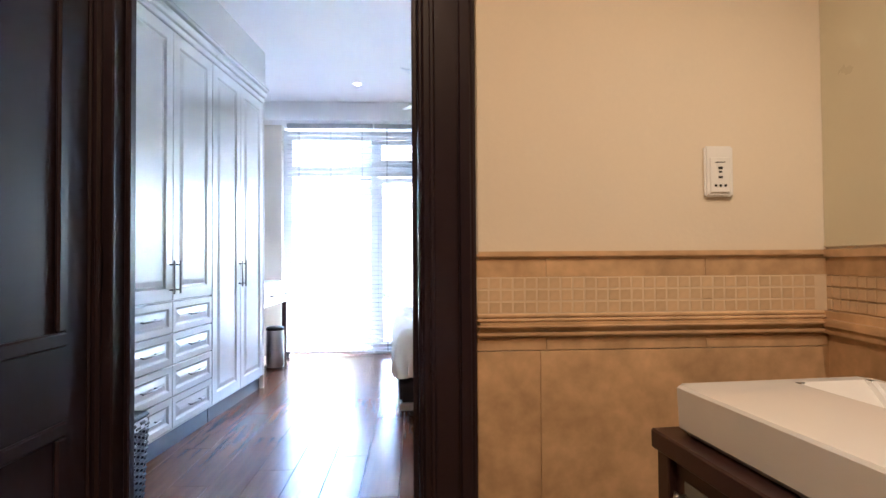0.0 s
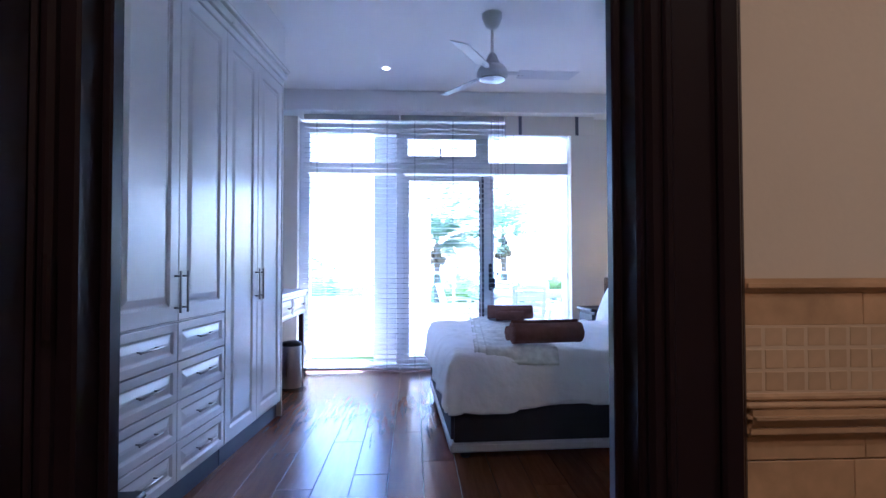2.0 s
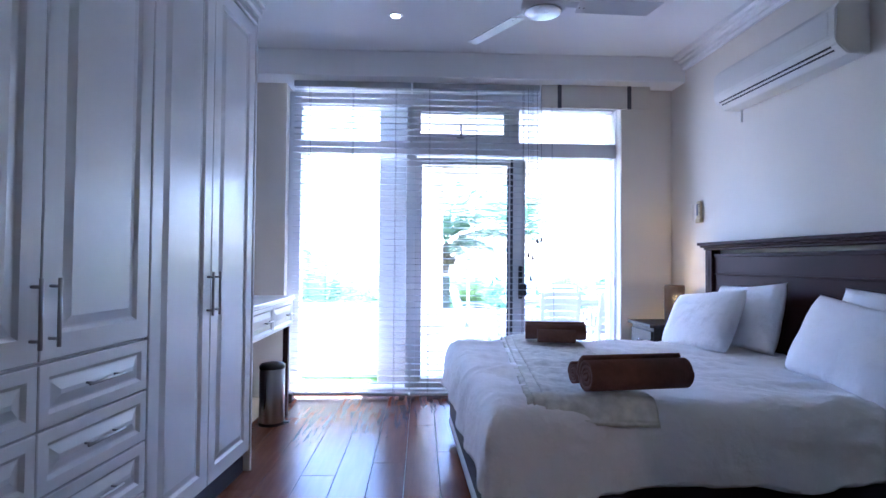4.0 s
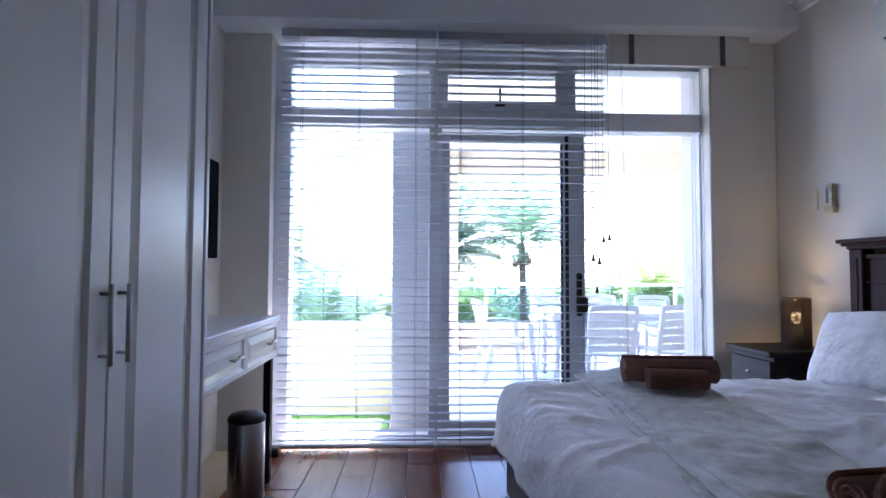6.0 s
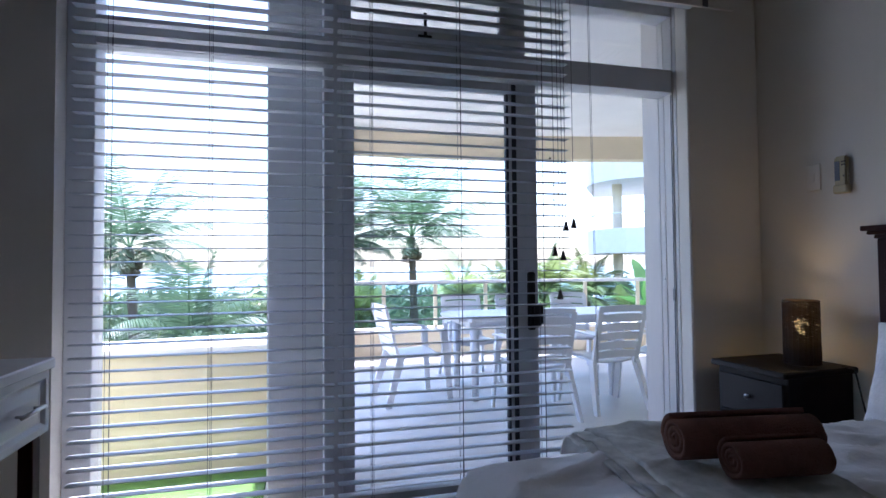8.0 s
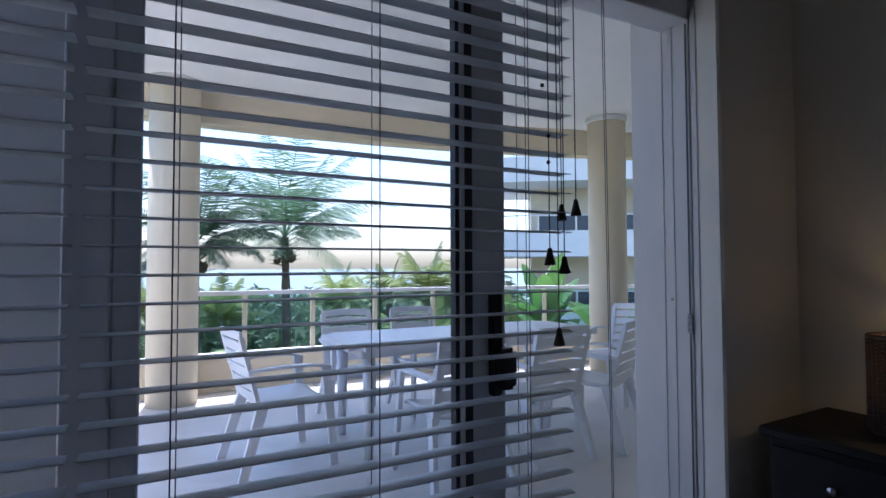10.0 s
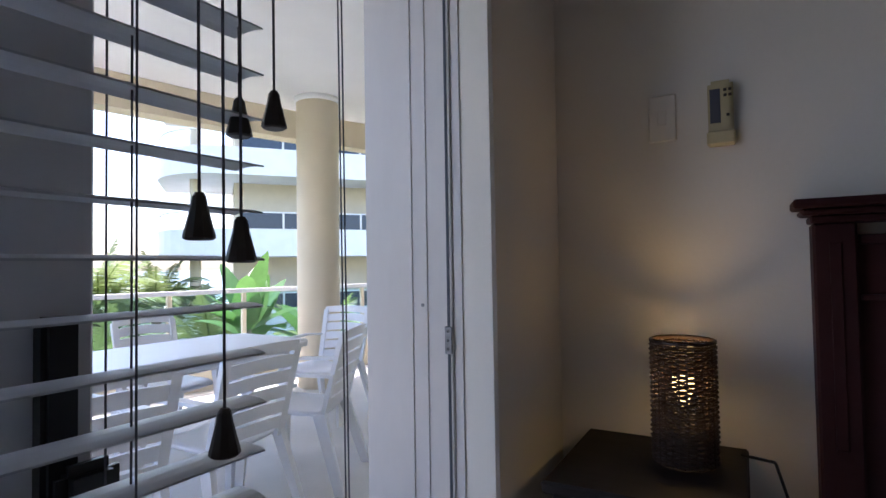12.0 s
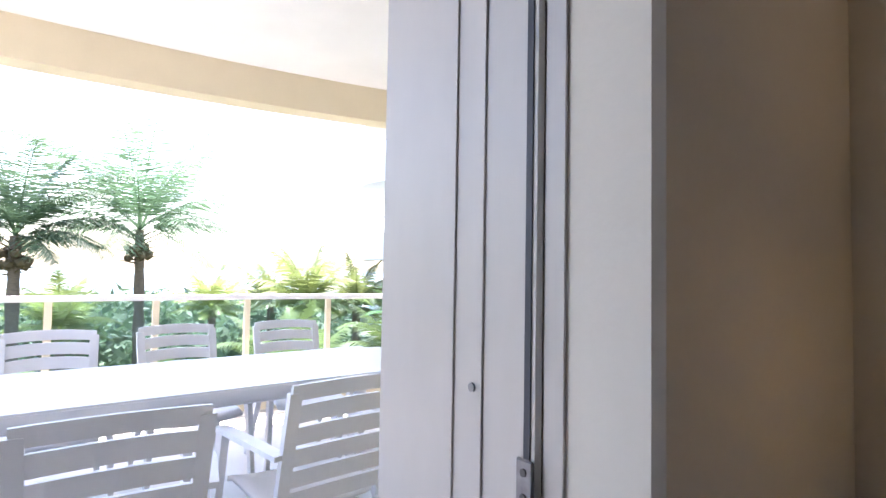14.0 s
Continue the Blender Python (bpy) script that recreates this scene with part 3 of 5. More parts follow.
bp("headboard_rail", box(0.06, 0.075, -1.06, 0.9, 1.11, 1.125, 0.003), M_DARKWOOD)
bp("headboard_rail", box(0.06, 0.072, -1.06, 0.9, 1.245, 1.27, 0.003), M_DARKWOOD)
bp("base", box(0.10, 2.12, -0.85, 0.85, 0.122, 0.44, 0.02, seg=2), M_BASE, "dark fabric bed base")
bp("base_border", box(0.11, 2.125, -0.855, 0.855, 0.068, 0.12, 0.01), M_TRIMW, "pale border under the bed base")
for x in (0.25, 2.02):
    for y in (-0.72, 0.72):
        bp("leg", lathe([(0.02, 0), (0.03, 0.01), (0.035, 0.07)], 12, (x, y, 0)), M_BLACK)
bp("mattress", box(0.10, 2.10, -0.84, 0.84, 0.44, 0.618, 0.04, seg=3), M_LINEN, "white mattress")


def drape(x0, x1, hy, ztop, drop, seed, nx=150, ny=160, amp=1.0, foot=True):
    """A cloth laid over the bed that hangs down at the sides and, if foot, at the foot."""
    b = bmesh.new()
    grid = []
    for i in range(nx + 1):
        row = []
        u = i / nx
        sx = x0 + (x1 - x0 + (drop if foot else 0)) * u
        ex = max(0.0, sx - x1)
        for j in range(ny + 1):
            sy = (-1 + 2 * j / ny) * (hy + drop)
            ey = max(0.0, abs(sy) - hy)
            e = max(ex, ey)
            w = noise.noise(Vector((sx * 2.2 + seed, sy * 2.4, seed))) * 0.02 + noise.noise(Vector((sx * 6 + sy * 3 + seed, sy * 4.5 - sx, 3.1))) * 0.02
            w += abs(noise.noise(Vector((sx * 3 + seed, sy * 9 + sx * 5, 7.7)))) * 0.022
            w += (1 - abs(noise.noise(Vector((sx * 2.1 - sy * 1.4 + seed, sy * 3.3, 1.7))))) ** 9 * 0.022
            w += (1 - abs(noise.noise(Vector((sx * 4.5 + sy * 2.2 + seed, sy * 5.2 - sx * 3, 9.3))))) ** 12 * 0.012
            w *= amp
            hang = min(e, drop * (0.9 + 0.22 * noise.noise(Vector((sx * 1.3, sy * 1.3, seed + 5)))))
            fold = 0.02 * math.sin((sx if ey > ex else sy) * 15 + 4 * noise.noise(Vector((sx, sy, seed)))) * min(1, e / drop) * amp
            r = 0.05
            out = r * (1 - math.exp(-e / r)) + 0.03 * e / drop + fold
            x = sx if ex == 0 else x1 + (out if ex >= ey else out * ex / max(ey, 1e-4))
            y = sy if ey == 0 else math.copysign(hy + (out if ey >= ex else out * ey / max(ex, 1e-4)), sy)
            z = ztop + w * (1 if e == 0 else 0.6) - (0 if e == 0 else max(0.0, hang - r * 0.6 * (1 - math.exp(-hang / r))))
            row.append(b.verts.new((x, y, z)))
        grid.append(row)
    for i in range(nx):
        for j in range(ny):
            b.faces.new((grid[i][j], grid[i + 1][j], grid[i + 1][j + 1], grid[i][j + 1]))
    bmesh.ops.recalc_face_normals(b, faces=b.faces)
    return b


def solid(ob, t):
    m = ob.modifiers.new("thickness", "SOLIDIFY")
    m.thickness, m.offset = t, 1
    return ob


solid(bp("duvet", drape(0.2, 2.07, 0.835, 0.62, 0.345, 3, amp=0.65), M_LINEN, "crumpled white duvet hanging over the sides", True), 0.02)
throw = thing("bed_throw", (2.244, 4.21, 0.645), "folded sage and cream patterned throw across the bed", "throw")
throw.rotation_euler = (0, 0, radians(174.8))
solid(part("cloth", drape(1.18, 1.6, 0.9, 0.024, 0.12, 11, 40, 130, amp=0.5, foot=False), M_THROW, throw, world=False, smooth=True), 0.018)
for x, z in ((1.645, 0.014), (1.668, 0.004)):
    solid(part("folded_edge", drape(x - 0.09, x, 0.9, z, 0.118, 11, 10, 130, amp=0.5, foot=False), M_THROW, throw, world=False, smooth=True), 0.008)


def pillow(x, y, z, w, h, d, rx, ry, rz, seed):
    """A soft pillow w long, h high and d thick, leaning."""
    n = 24
    b = bmesh.new()
    for side in (1, -1):
        g = []
        for i in range(n + 1):
            r = []
            for j in range(n + 1):
                u, v = 2 * i / n - 1, 2 * j / n - 1
                e = (1 - u * u) * (1 - v * v)
                pinch = 1 - 0.07 * (1 - abs(u)) * abs(v) ** 3 - 0.0
                pinch2 = 1 - 0.07 * (1 - abs(v)) * abs(u) ** 3
                t = d / 2 * max(0, e) ** 0.38
                t += 0.012 * noise.noise(Vector((u * 2.5 + seed, v * 2.5, side))) * e + 0.006 * noise.noise(Vector((u * 7 + seed, v * 7, side))) * e ** 0.5
                r.append(b.verts.new((u * w / 2 * pinch2, side * t, v * h / 2 * pinch)))
            g.append(r)
        for i in range(n):
            for j in range(n):
                b.faces.new((g[i][j], g[i + 1][j], g[i + 1][j + 1], g[i][j + 1]))
    bmesh.ops.remove_doubles(b, verts=b.verts, dist=0.0008)
    bmesh.ops.recalc_face_normals(b, faces=b.faces)
    m = Matrix.Translation((x, y, z)) @ Euler((radians(rx), radians(ry), radians(rz))).to_matrix().to_4x4()
    ob = part("pillow", b, M_PILLOW, smooth=True)
    ob.matrix_world = m
    return tagged(ob, "plump white cotton pillow leaning against the headboard", "pillow", "pillows on the bed")


pillow(2.20, 4.80, 0.845, 0.70, 0.44, 0.18, 14, 4, 90, 1)
pillow(1.96, 4.90, 0.81, 0.70, 0.42, 0.2, 26, 6, 96, 2)
pillow(2.25, 3.72, 0.845, 0.70, 0.44, 0.18, 14, -2, 93, 3)
pillow(2.04, 3.72, 0.815, 0.70, 0.42, 0.2, 24, -5, 88, 4)


def towel(x, y, z, r, length, rz, label):
    """A towel rolled up, its end showing the spiral."""
    b = bmesh.new()
    turns, n = 3.2, 90
    prof = []
    for i in range(n + 1):
        a = turns * 6.28319 * i / n
        rr = r * (0.16 + 0.84 * i / n)
        prof.append((rr * math.cos(a), rr * 0.93 * math.sin(a)))
    t = r * 0.2
    ends = []
    for e in (-1, 1):
        o = [b.verts.new((e * length / 2 * (1 - 0.02 * (k % 7) / 7), px, pz)) for k, (px, pz) in enumerate(prof)]
        q = [b.verts.new((e * length / 2 * 0.985, px * (1 - t / max(0.02, math.hypot(px, pz))), pz * (1 - t / max(0.02, math.hypot(px, pz))))) for px, pz in prof]
        ends.append((o, q))
    for i in range(n):
        b.faces.new((ends[0][0][i], ends[0][0][i + 1], ends[1][0][i + 1], ends[1][0][i]))
        b.faces.new((ends[0][1][i], ends[1][1][i], ends[1][1][i + 1], ends[0][1][i + 1]))
        for o, q in ends:
            b.faces.new((o[i], q[i], q[i + 1], o[i + 1]))
    for k in (0, n):
        b.faces.new((ends[0][0][k], ends[1][0][k], ends[1][1][k], ends[0][1][k]))
    bmesh.ops.recalc_face_normals(b, faces=b.faces)
    ob = part("rolled_towel", b, M_TOWEL, smooth=True)
    ob.matrix_world = pose(x, y, z, 0, 0, rz)
    return tagged(ob, label, "towel", "rolled towels")


towel(0.94, 3.48, 0.755, 0.08, 0.43, 8, "brown terry towel rolled up on the throw")
towel(0.84, 3.60, 0.733, 0.052, 0.25, 8, "small brown terry towel rolled up behind a larger one")
towel(0.965, 4.86, 0.745, 0.067, 0.39, -8, "brown terry towel rolled up with a smaller one")
towel(0.94, 4.735, 0.732, 0.055, 0.235, -8, "small brown terry towel rolled up beside a larger one")


# ---- bedside ----
def nightstand(x, y, rz):
    o = thing("nightstand", (x, y, 0), "dark wooden bedside cabinet with a drawer", "nightstand", "nightstands")
    o.rotation_euler = (0, 0, radians(rz))
    L = lambda n, bm, m=M_NIGHT, lab="": part(n, bm, m, o, lab, world=False)
    L("top", box(-0.02, 0.44, -0.215, 0.215, 0.67, 0.70, 0.006))
    L("body", box(0.0, 0.40, -0.2, 0.2, 0.08, 0.669, 0.003))
    d = L("drawer", box(0.401, 0.418, -0.185, 0.185, 0.46, 0.64, 0.004))
    part("knob", lathe([(0.006, 0), (0.006, 0.01), (0.013, 0.018), (0.001, 0.026)], 12), M_STEEL, d, "steel knob", world=False).matrix_basis = pose(0.418, 0, 0.55, 0, 90, 0)
    L("door", box(0.401, 0.418, -0.185, 0.185, 0.10, 0.45, 0.004))
    for yy in (-0.195, 0.155):
        for xx in (0.0, 0.36):
            L("leg", box(xx, xx + 0.04, yy, yy + 0.04, 0, 0.08, 0.002))
    return o


nightstand(wall_x(5.86) - 0.02, 5.86, 180 + A_W)
nightstand(wall_x(2.9) - 0.02, 2.9, 180 + A_W)

LX, LY = 2.205, 5.78
blamp = thing("bedside_lamp", (LX, LY, 0.70), "dark woven wicker cylinder lamp, lit", "lamp")
wv = random.Random(5)
R, H0, H1 = 0.075, 0.704, 1.008
for i in range(26):
    a = 6.28319 * i / 26
    part("stake", rod((LX + R * math.cos(a), LY + R * math.sin(a), H0), (LX + R * math.cos(a), LY + R * math.sin(a), H1), 0.0024, n=5), M_WICKER, blamp)
ws = bmesh.new()
rows_ = 48
for k in range(rows_):
    z = H0 + 0.004 + k * (H1 - H0 - 0.008) / rows_
    dens = 44
    prev = None
    for i in range(dens + 1):
        a = 6.28319 * i / dens
        rr = R + 0.0035 * (1 if (i // 2 + k) % 2 else -1)
        p = Vector((LX + rr * math.cos(a), LY + rr * math.sin(a), z + wv.uniform(-0.0009, 0.0009)))
        if prev is not None:
            rod(prev, p, 0.0037 if z < 0.80 else 0.0031, ws, 4, caps=False)
        prev = p
part("weave", ws, M_WICKER, blamp, "dark woven wicker")
rim = bmesh.new()
for i in range(40):
    a, c = 6.28319 * i / 40, 6.28319 * (i + 1) / 40
    rod((LX + R * math.cos(a), LY + R * math.sin(a), H1), (LX + R * math.cos(c), LY + R * math.sin(c), H1), 0.006, rim, 6)
part("rim", rim, M_WICKER, blamp)
part("bulb", lathe([(0.012, 0), (0.014, 0.02), (0.028, 0.05), (0.026, 0.075), (0.001, 0.09)], 14, (LX, LY, 0.84)), M_BULB, blamp, "glowing bulb", smooth=True).visible_shadow = False
part("lamp_holder", lathe([(0.05, 0), (0.05, 0.01), (0.015, 0.02), (0.014, 0.14)], 14, (LX, LY, 0.702)), M_BLACK, blamp)
cb = bmesh.new()
pts = [Vector((LX + 0.1 - 0.02 * i * 0.2, LY - 0.12 - 0.015 * i, 0.707 - (0 if i < 5 else (i - 5) * 0.05))) for i in range(12)]
for a, c in zip(pts, pts[1:]):
    rod(a, c, 0.004, cb, 6)
part("flex", cb, M_BLACK, blamp, "black flex")

aw = lambda y: wall_x(y)
rem = thing("remote_control", (aw(5.687), 5.687, 1.622), "yellowed air conditioner remote in a wall holder", "remote control")
rem.rotation_euler = (0, 0, radians(180 + A_W))
part("body", box(0.004, 0.028, -0.032, 0.032, -0.085, 0.09, 0.009, seg=2), M_REMOTE, rem, world=False)
part("display", box(0.0281, 0.029, -0.026, 0.0, -0.03, 0.065, 0.001), M_KICK, rem, "dark display", world=False)
part("holder", box(0.0, 0.034, -0.036, 0.036, -0.092, -0.05, 0.006), M_REMOTE, rem, world=False)
for k, (a, c) in enumerate(((0.012, 0.06), (0.024, 0.06), (0.012, 0.045), (0.024, 0.045), (0.018, -0.01))):
    part("button", box(0.0275, 0.030, a - 0.004, a + 0.004, c - 0.004, c + 0.004, 0.001), M_TASSEL, rem, world=False)
sw = thing("light_switch", (aw(5.84), 5.84, 1.63), "flat cream light switch plate on the wall", "switch")
sw.rotation_euler = (0, 0, radians(180 + A_W))
part("plate", box(0.0, 0.009, -0.038, 0.038, -0.068, 0.068, 0.003), M_WALL, sw, world=False)
part("rocker", box(0.009, 0.012, -0.012, 0.012, -0.02, 0.02, 0.001), M_WALL, sw, world=False)

ac = thing("air_conditioner", (aw(4.63), 4.63, 2.31), "off-white wall-mounted split air conditioner", "air conditioner")
ac.rotation_euler = (0, 0, radians(180 + A_W))
prof = [(0.0, 0.0), (0.13, 0.0), (0.19, 0.05), (0.205, 0.09), (0.20, 0.24), (0.16, 0.285), (0.0, 0.285)]
b = bmesh.new()
lo = [b.verts.new((x, -0.55, z)) for x, z in prof]
hi = [b.verts.new((x, 0.55, z)) for x, z in prof]
b.faces.new(lo)
b.faces.new(list(reversed(hi)))
for i in range(len(prof)):
    k = (i + 1) % len(prof)
    b.faces.new((lo[i], hi[i], hi[k], lo[k]))
bmesh.ops.recalc_face_normals(b, faces=b.faces)
bmesh.ops.bevel(b, geom=[e for e in b.edges], offset=0.006, segments=2, affect="EDGES")
part("body", b, M_ACB, ac, world=False)
part("louvre", box(0.135, 0.152, -0.5, 0.47, 0.001, 0.012, 0.003), M_ACB, ac, world=False).matrix_basis = pose(0.02, 0, 0.012, 0, -38, 0)
for z, x in ((0.03, 0.168), (0.046, 0.187)):
    part("air_slot", box(x - 0.006, x + 0.002, -0.5, 0.5, z - 0.004, z + 0.004), M_BLACK, ac, "dark air slot", world=False)
part("front_grille", box(0.201, 0.2075, -0.5, 0.5, 0.10, 0.235, 0.002), M_ACB, ac, world=False)
part("drain_pipe", rod((0.02, -0.5, 0.0), (0.02, -0.5, -0.09), 0.008, n=8), M_ACB, ac, world=False)

# ---- ceiling fan and downlight ----
FX, FY = 0.716, 4.15
fan = thing("ceiling_fan", (FX, FY, CEIL), "white three-bladed ceiling fan on a rod", "ceiling fan")
part("canopy", lathe([(0.075, 0.0), (0.074, -0.03), (0.05, -0.09), (0.02, -0.115)], 24, (FX, FY, CEIL - 0.001)), M_FAN, fan, smooth=True)
part("rod", rod((FX, FY, CEIL - 0.1), (FX, FY, 2.655), 0.012), M_FAN, fan, smooth=True)
part("lower_cup", lathe([(0.016, 2.710), (0.03, 2.695), (0.055, 2.630), (0.05, 2.615)], 20, (FX, FY, 0)), M_FAN, fan, smooth=True)
part("motor", lathe([(0.04, 2.620), (0.085, 2.610), (0.105, 2.585), (0.115, 2.555), (0.115, 2.530), (0.10, 2.517)], 32, (FX, FY, 0)), M_FAN, fan, smooth=True)
part("motor_cover", lathe([(0.10, 2.516), (0.09, 2.511), (0.001, 2.506)], 32, (FX, FY, 0)), M_STEEL, fan, "polished chrome underside", smooth=True)
for a in (2, 122, 242):
    b = box(0.19, 0.64, -0.055, 0.055, -0.003, 0.003, 0.002)
    for v in b.verts:
        if v.co.x > 0.5:
            v.co.x -= 0.05 if v.co.y > 0 else 0
    bl = part("blade", b, M_FAN, fan, world=False)
    bl.matrix_basis = pose(0, 0, 2.560 - CEIL, 0, 0, a) @ pose(0, 0, 0, -13, 0, 0)
    br = part("blade_bracket", box(0.1, 0.26, -0.022, 0.022, 0.003, 0.009, 0.002), M_FAN, bl, world=False)
    for x in (0.2, 0.225):
        part("rivet", rod((x, 0.012, -0.005), (x, 0.012, -0.003), 0.005, n=8), M_STEEL, bl, world=False)
dlt = thing("downlight", (-0.12, 5.27, CEIL), "small white recessed ceiling downlight, lit", "ceiling light")
part("bezel", lathe([(0.052, -0.001), (0.05, -0.008), (0.036, -0.008), (0.034, -0.004)], 24, (-0.12, 5.27, CEIL)), M_CEIL, dlt)
part("lens", lathe([(0.033, -0.004), (0.001, -0.006)], 24, (-0.12, 5.27, CEIL)), M_LENS, dlt, "glowing lens")

# ---- laundry basket by the wardrobe ----
KX, KY = -0.77, 1.74
bk = thing("laundry_basket", (KX, KY, 0), "black woven laundry basket with a white liner", "basket")
b = bmesh.new()
for k in range(38):
    z = 0.01 + k * 0.0128
    hw = 0.12 + 0.02 * k / 38
    for (x0, y0), (x1, y1) in (((-1, -1), (1, -1)), ((1, -1), (1, 1)), ((1, 1), (-1, 1)), ((-1, 1), (-1, -1))):
        for i in range(8):
            u, v = i / 8, (i + 1) / 8
            o = 0.004 * (1 if (i + k) % 2 else -1)
            rod((KX + hw * (x0 + (x1 - x0) * u) + o, KY + hw * (y0 + (y1 - y0) * u) + o, z), (KX + hw * (x0 + (x1 - x0) * v) + o, KY + hw * (y0 + (y1 - y0) * v) + o, z), 0.0068, b, 5)
part("weave", b, M_BASKET, bk)
part("rim", box(KX - 0.148, KX + 0.148, KY - 0.148, KY + 0.148, 0.497, 0.519, 0.008), M_BASKET, bk)
part("liner", box(KX - 0.146, KX + 0.146, KY - 0.146, KY + 0.146, 0.45, 0.496, 0.01), M_CLOTH, bk, "white cloth liner turned over the edge")

# ---- bathroom things ----
SPACE = BATH
bt = bpy.data.objects["wall_door_right"]
TY = 0.694
slabs = [(0.991, 1.14), (1.1408, 1.849)]
for x0, x1 in slabs:
    for z0, z1 in ((FB + 0.002, 0.46), (0.463, 0.935)):
        part("wall_tile", box(x0, x1, TY, 0.7015, z0, z1, 0.0007), M_TILE, bt)
for x0, x1 in ((0.991, 1.155), (1.1558, 1.54), (1.5408, 1.849)):
    part("border_tile", box(x0, x1, TY, 0.7015, 0.937, 0.966, 0.0007), M_TILE, bt)
    part("upper_tile", box(x0, x1, TY - 0.001, 0.7015, 1.108, 1.150, 0.0007), M_TILE, bt)
rail = box(0.991, 1.849, TY - 0.012, 0.7015, 0.968, 0.985, 0.005, seg=2)
box(0.991, 1.849, TY - 0.02, 0.7015, 0.9855, 1.003, 0.007, rail, 2)
box(0.991, 1.849, TY - 0.012, 0.7015, 1.0035, 1.012, 0.003, rail)
box(0.991, 1.849, TY - 0.008, 0.7015, 1.0125, 1.022, 0.003, rail)
part("dado_rail", rail, M_TILE, bt, "moulded stone dado rail")
part("cap_rail", box(0.991, 1.849, TY - 0.01, 0.7015, 1.1505, 1.168, 0.006, seg=2), M_TILE, bt, "rounded stone cap")
part("grout_bed", box(0.991, 1.849, TY - 0.002, 0.7015, 1.022, 1.108), M_GROUT, bt)
mo = random.Random(3)
tile_me = bpy.data.meshes.new("mosaic_tile")
b = box(-0.0128, 0.0128, -0.004, 0.004, -0.0128, 0.0128, 0.0015)
b.to_mesh(tile_me)
b.free()
tile_me.materials.append(M_MOSAIC)


for i in range(29):
    for k in range(3):
        o = new("mosaic_tile", tile_me)
        o.parent = bt
        o.matrix_basis = SPACE @ pose(1.006 + i * 0.0283, TY + 0.0014 + mo.uniform(-0.0004, 0.0004), 1.037 + k * 0.0283, 0, mo.uniform(-1.5, 1.5), 0)
ba = bpy.data.objects["bathroom_wall_angled"]


def angled(u0, u1, v0, z0, z1, m, name, lab=""):
    part(name, prism([bw(u0, -v0), bw(u1, -v0), bw(u1, 0.001), bw(u0, 0.001)], z0, z1), m, ba, lab)


for u0, u1 in ((-0.004, 0.4), (0.402, 0.8), (0.802, 1.29)):
    for z0, z1 in ((FB + 0.002, 0.46), (0.463, 0.966)):
        angled(u0, u1, 0.006, z0, z1, M_TILE, "wall_tile")
    angled(u0, u1, 0.007, 1.108, 1.15, M_TILE, "upper_tile")
angled(-0.004, 1.29, 0.02, 0.968, 0.985, M_TILE, "dado_rail", "moulded stone dado rail")
angled(-0.004, 1.29, 0.026, 0.9855, 1.003, M_TILE, "dado_rail", "moulded stone dado rail")
angled(-0.004, 1.29, 0.018, 1.0035, 1.022, M_TILE, "dado_rail", "moulded stone dado rail")
angled(-0.004, 1.29, 0.016, 1.1505, 1.168, M_TILE, "cap_rail", "rounded stone cap")
angled(-0.004, 1.29, 0.004, 1.022, 1.108, M_GROUT, "grout_bed")
for i in range(40):
    for k in range(3):
        o = new("mosaic_tile", tile_me)
        o.parent = ba
        x, y = bw(0.014 + i * 0.0283, -0.0045)
        o.matrix_basis = SPACE @ pose(x, y, 1.037 + k * 0.0283, 0, 0, -97)
tagged(part("glass_panel", prism([bw(0.0, -0.006), bw(1.25, -0.006), bw(1.25, -0.001), bw(0.0, -0.001)], 1.175, 2.3), M_PANEL), "pale back-painted glass panel on the wall over the basin", "panel")
sk = thing("shaver_socket", (1.578, 0.70, 1.35), "white shaver socket on the bathroom wall", "socket")
part("plate", box(1.543, 1.613, 0.690, 0.7015, 1.296, 1.418, 0.004, seg=2), M_CERAMIC, sk)
part("face", box(1.553, 1.603, 0.686, 0.690, 1.305, 1.39, 0.003), M_CERAMIC, sk)
for z, w, h in ((1.378, 0.012, 0.002), (1.364, 0.005, 0.006), (1.355, 0.004, 0.004), (1.342, 0.005, 0.005)):
    part("marking", box(1.578 - w, 1.578 + w, 0.6853, 0.6861, z - h / 2, z + h / 2), M_BLACK, sk)
for x in (1.566, 1.578, 1.590):
    part("socket_hole", rod((x, 0.6852, 1.322), (x, 0.6862, 1.322), 0.0032, n=10), M_BLACK, sk)

# the vanity and its basin have a frame of their own, with the counter's corner at its origin
SPACE = Matrix.Translation((0.996, 0.808, 0)) @ Matrix.Rotation(radians(4.4), 4, "Z")
van = thing("vanity_unit", (0.3, -0.5, 0), "dark wenge bathroom vanity with frosted glass doors", "vanity")
part("counter", box(0.0, 0.505, -1.0, 0.0, 0.70, 0.744, 0.004), M_VANITY, van)
part("carcass", box(0.045, 0.495, -0.97, -0.03, 0.16, 0.698, 0.003), M_VANITY, van)
for y0, y1 in ((-0.95, -0.5), (-0.495, -0.06)):
    d = part("door", box(0.025, 0.044, y0, y1, 0.18, 0.69, 0.003), M_VANITY, van)
    part("frosted_panel", box(0.0215, 0.0245, y0 + 0.035, y1 - 0.035, 0.22, 0.66, 0.001), M_FROST, d, "frosted grey glass")
for y in (-0.055, -0.99):
    part("leg", box(0.01, 0.06, y, y + 0.045, 0, 0.698, 0.003), M_VANITY, van)
    part("leg", box(0.45, 0.495, y, y + 0.045, 0, 0.698, 0.003), M_VANITY, van)
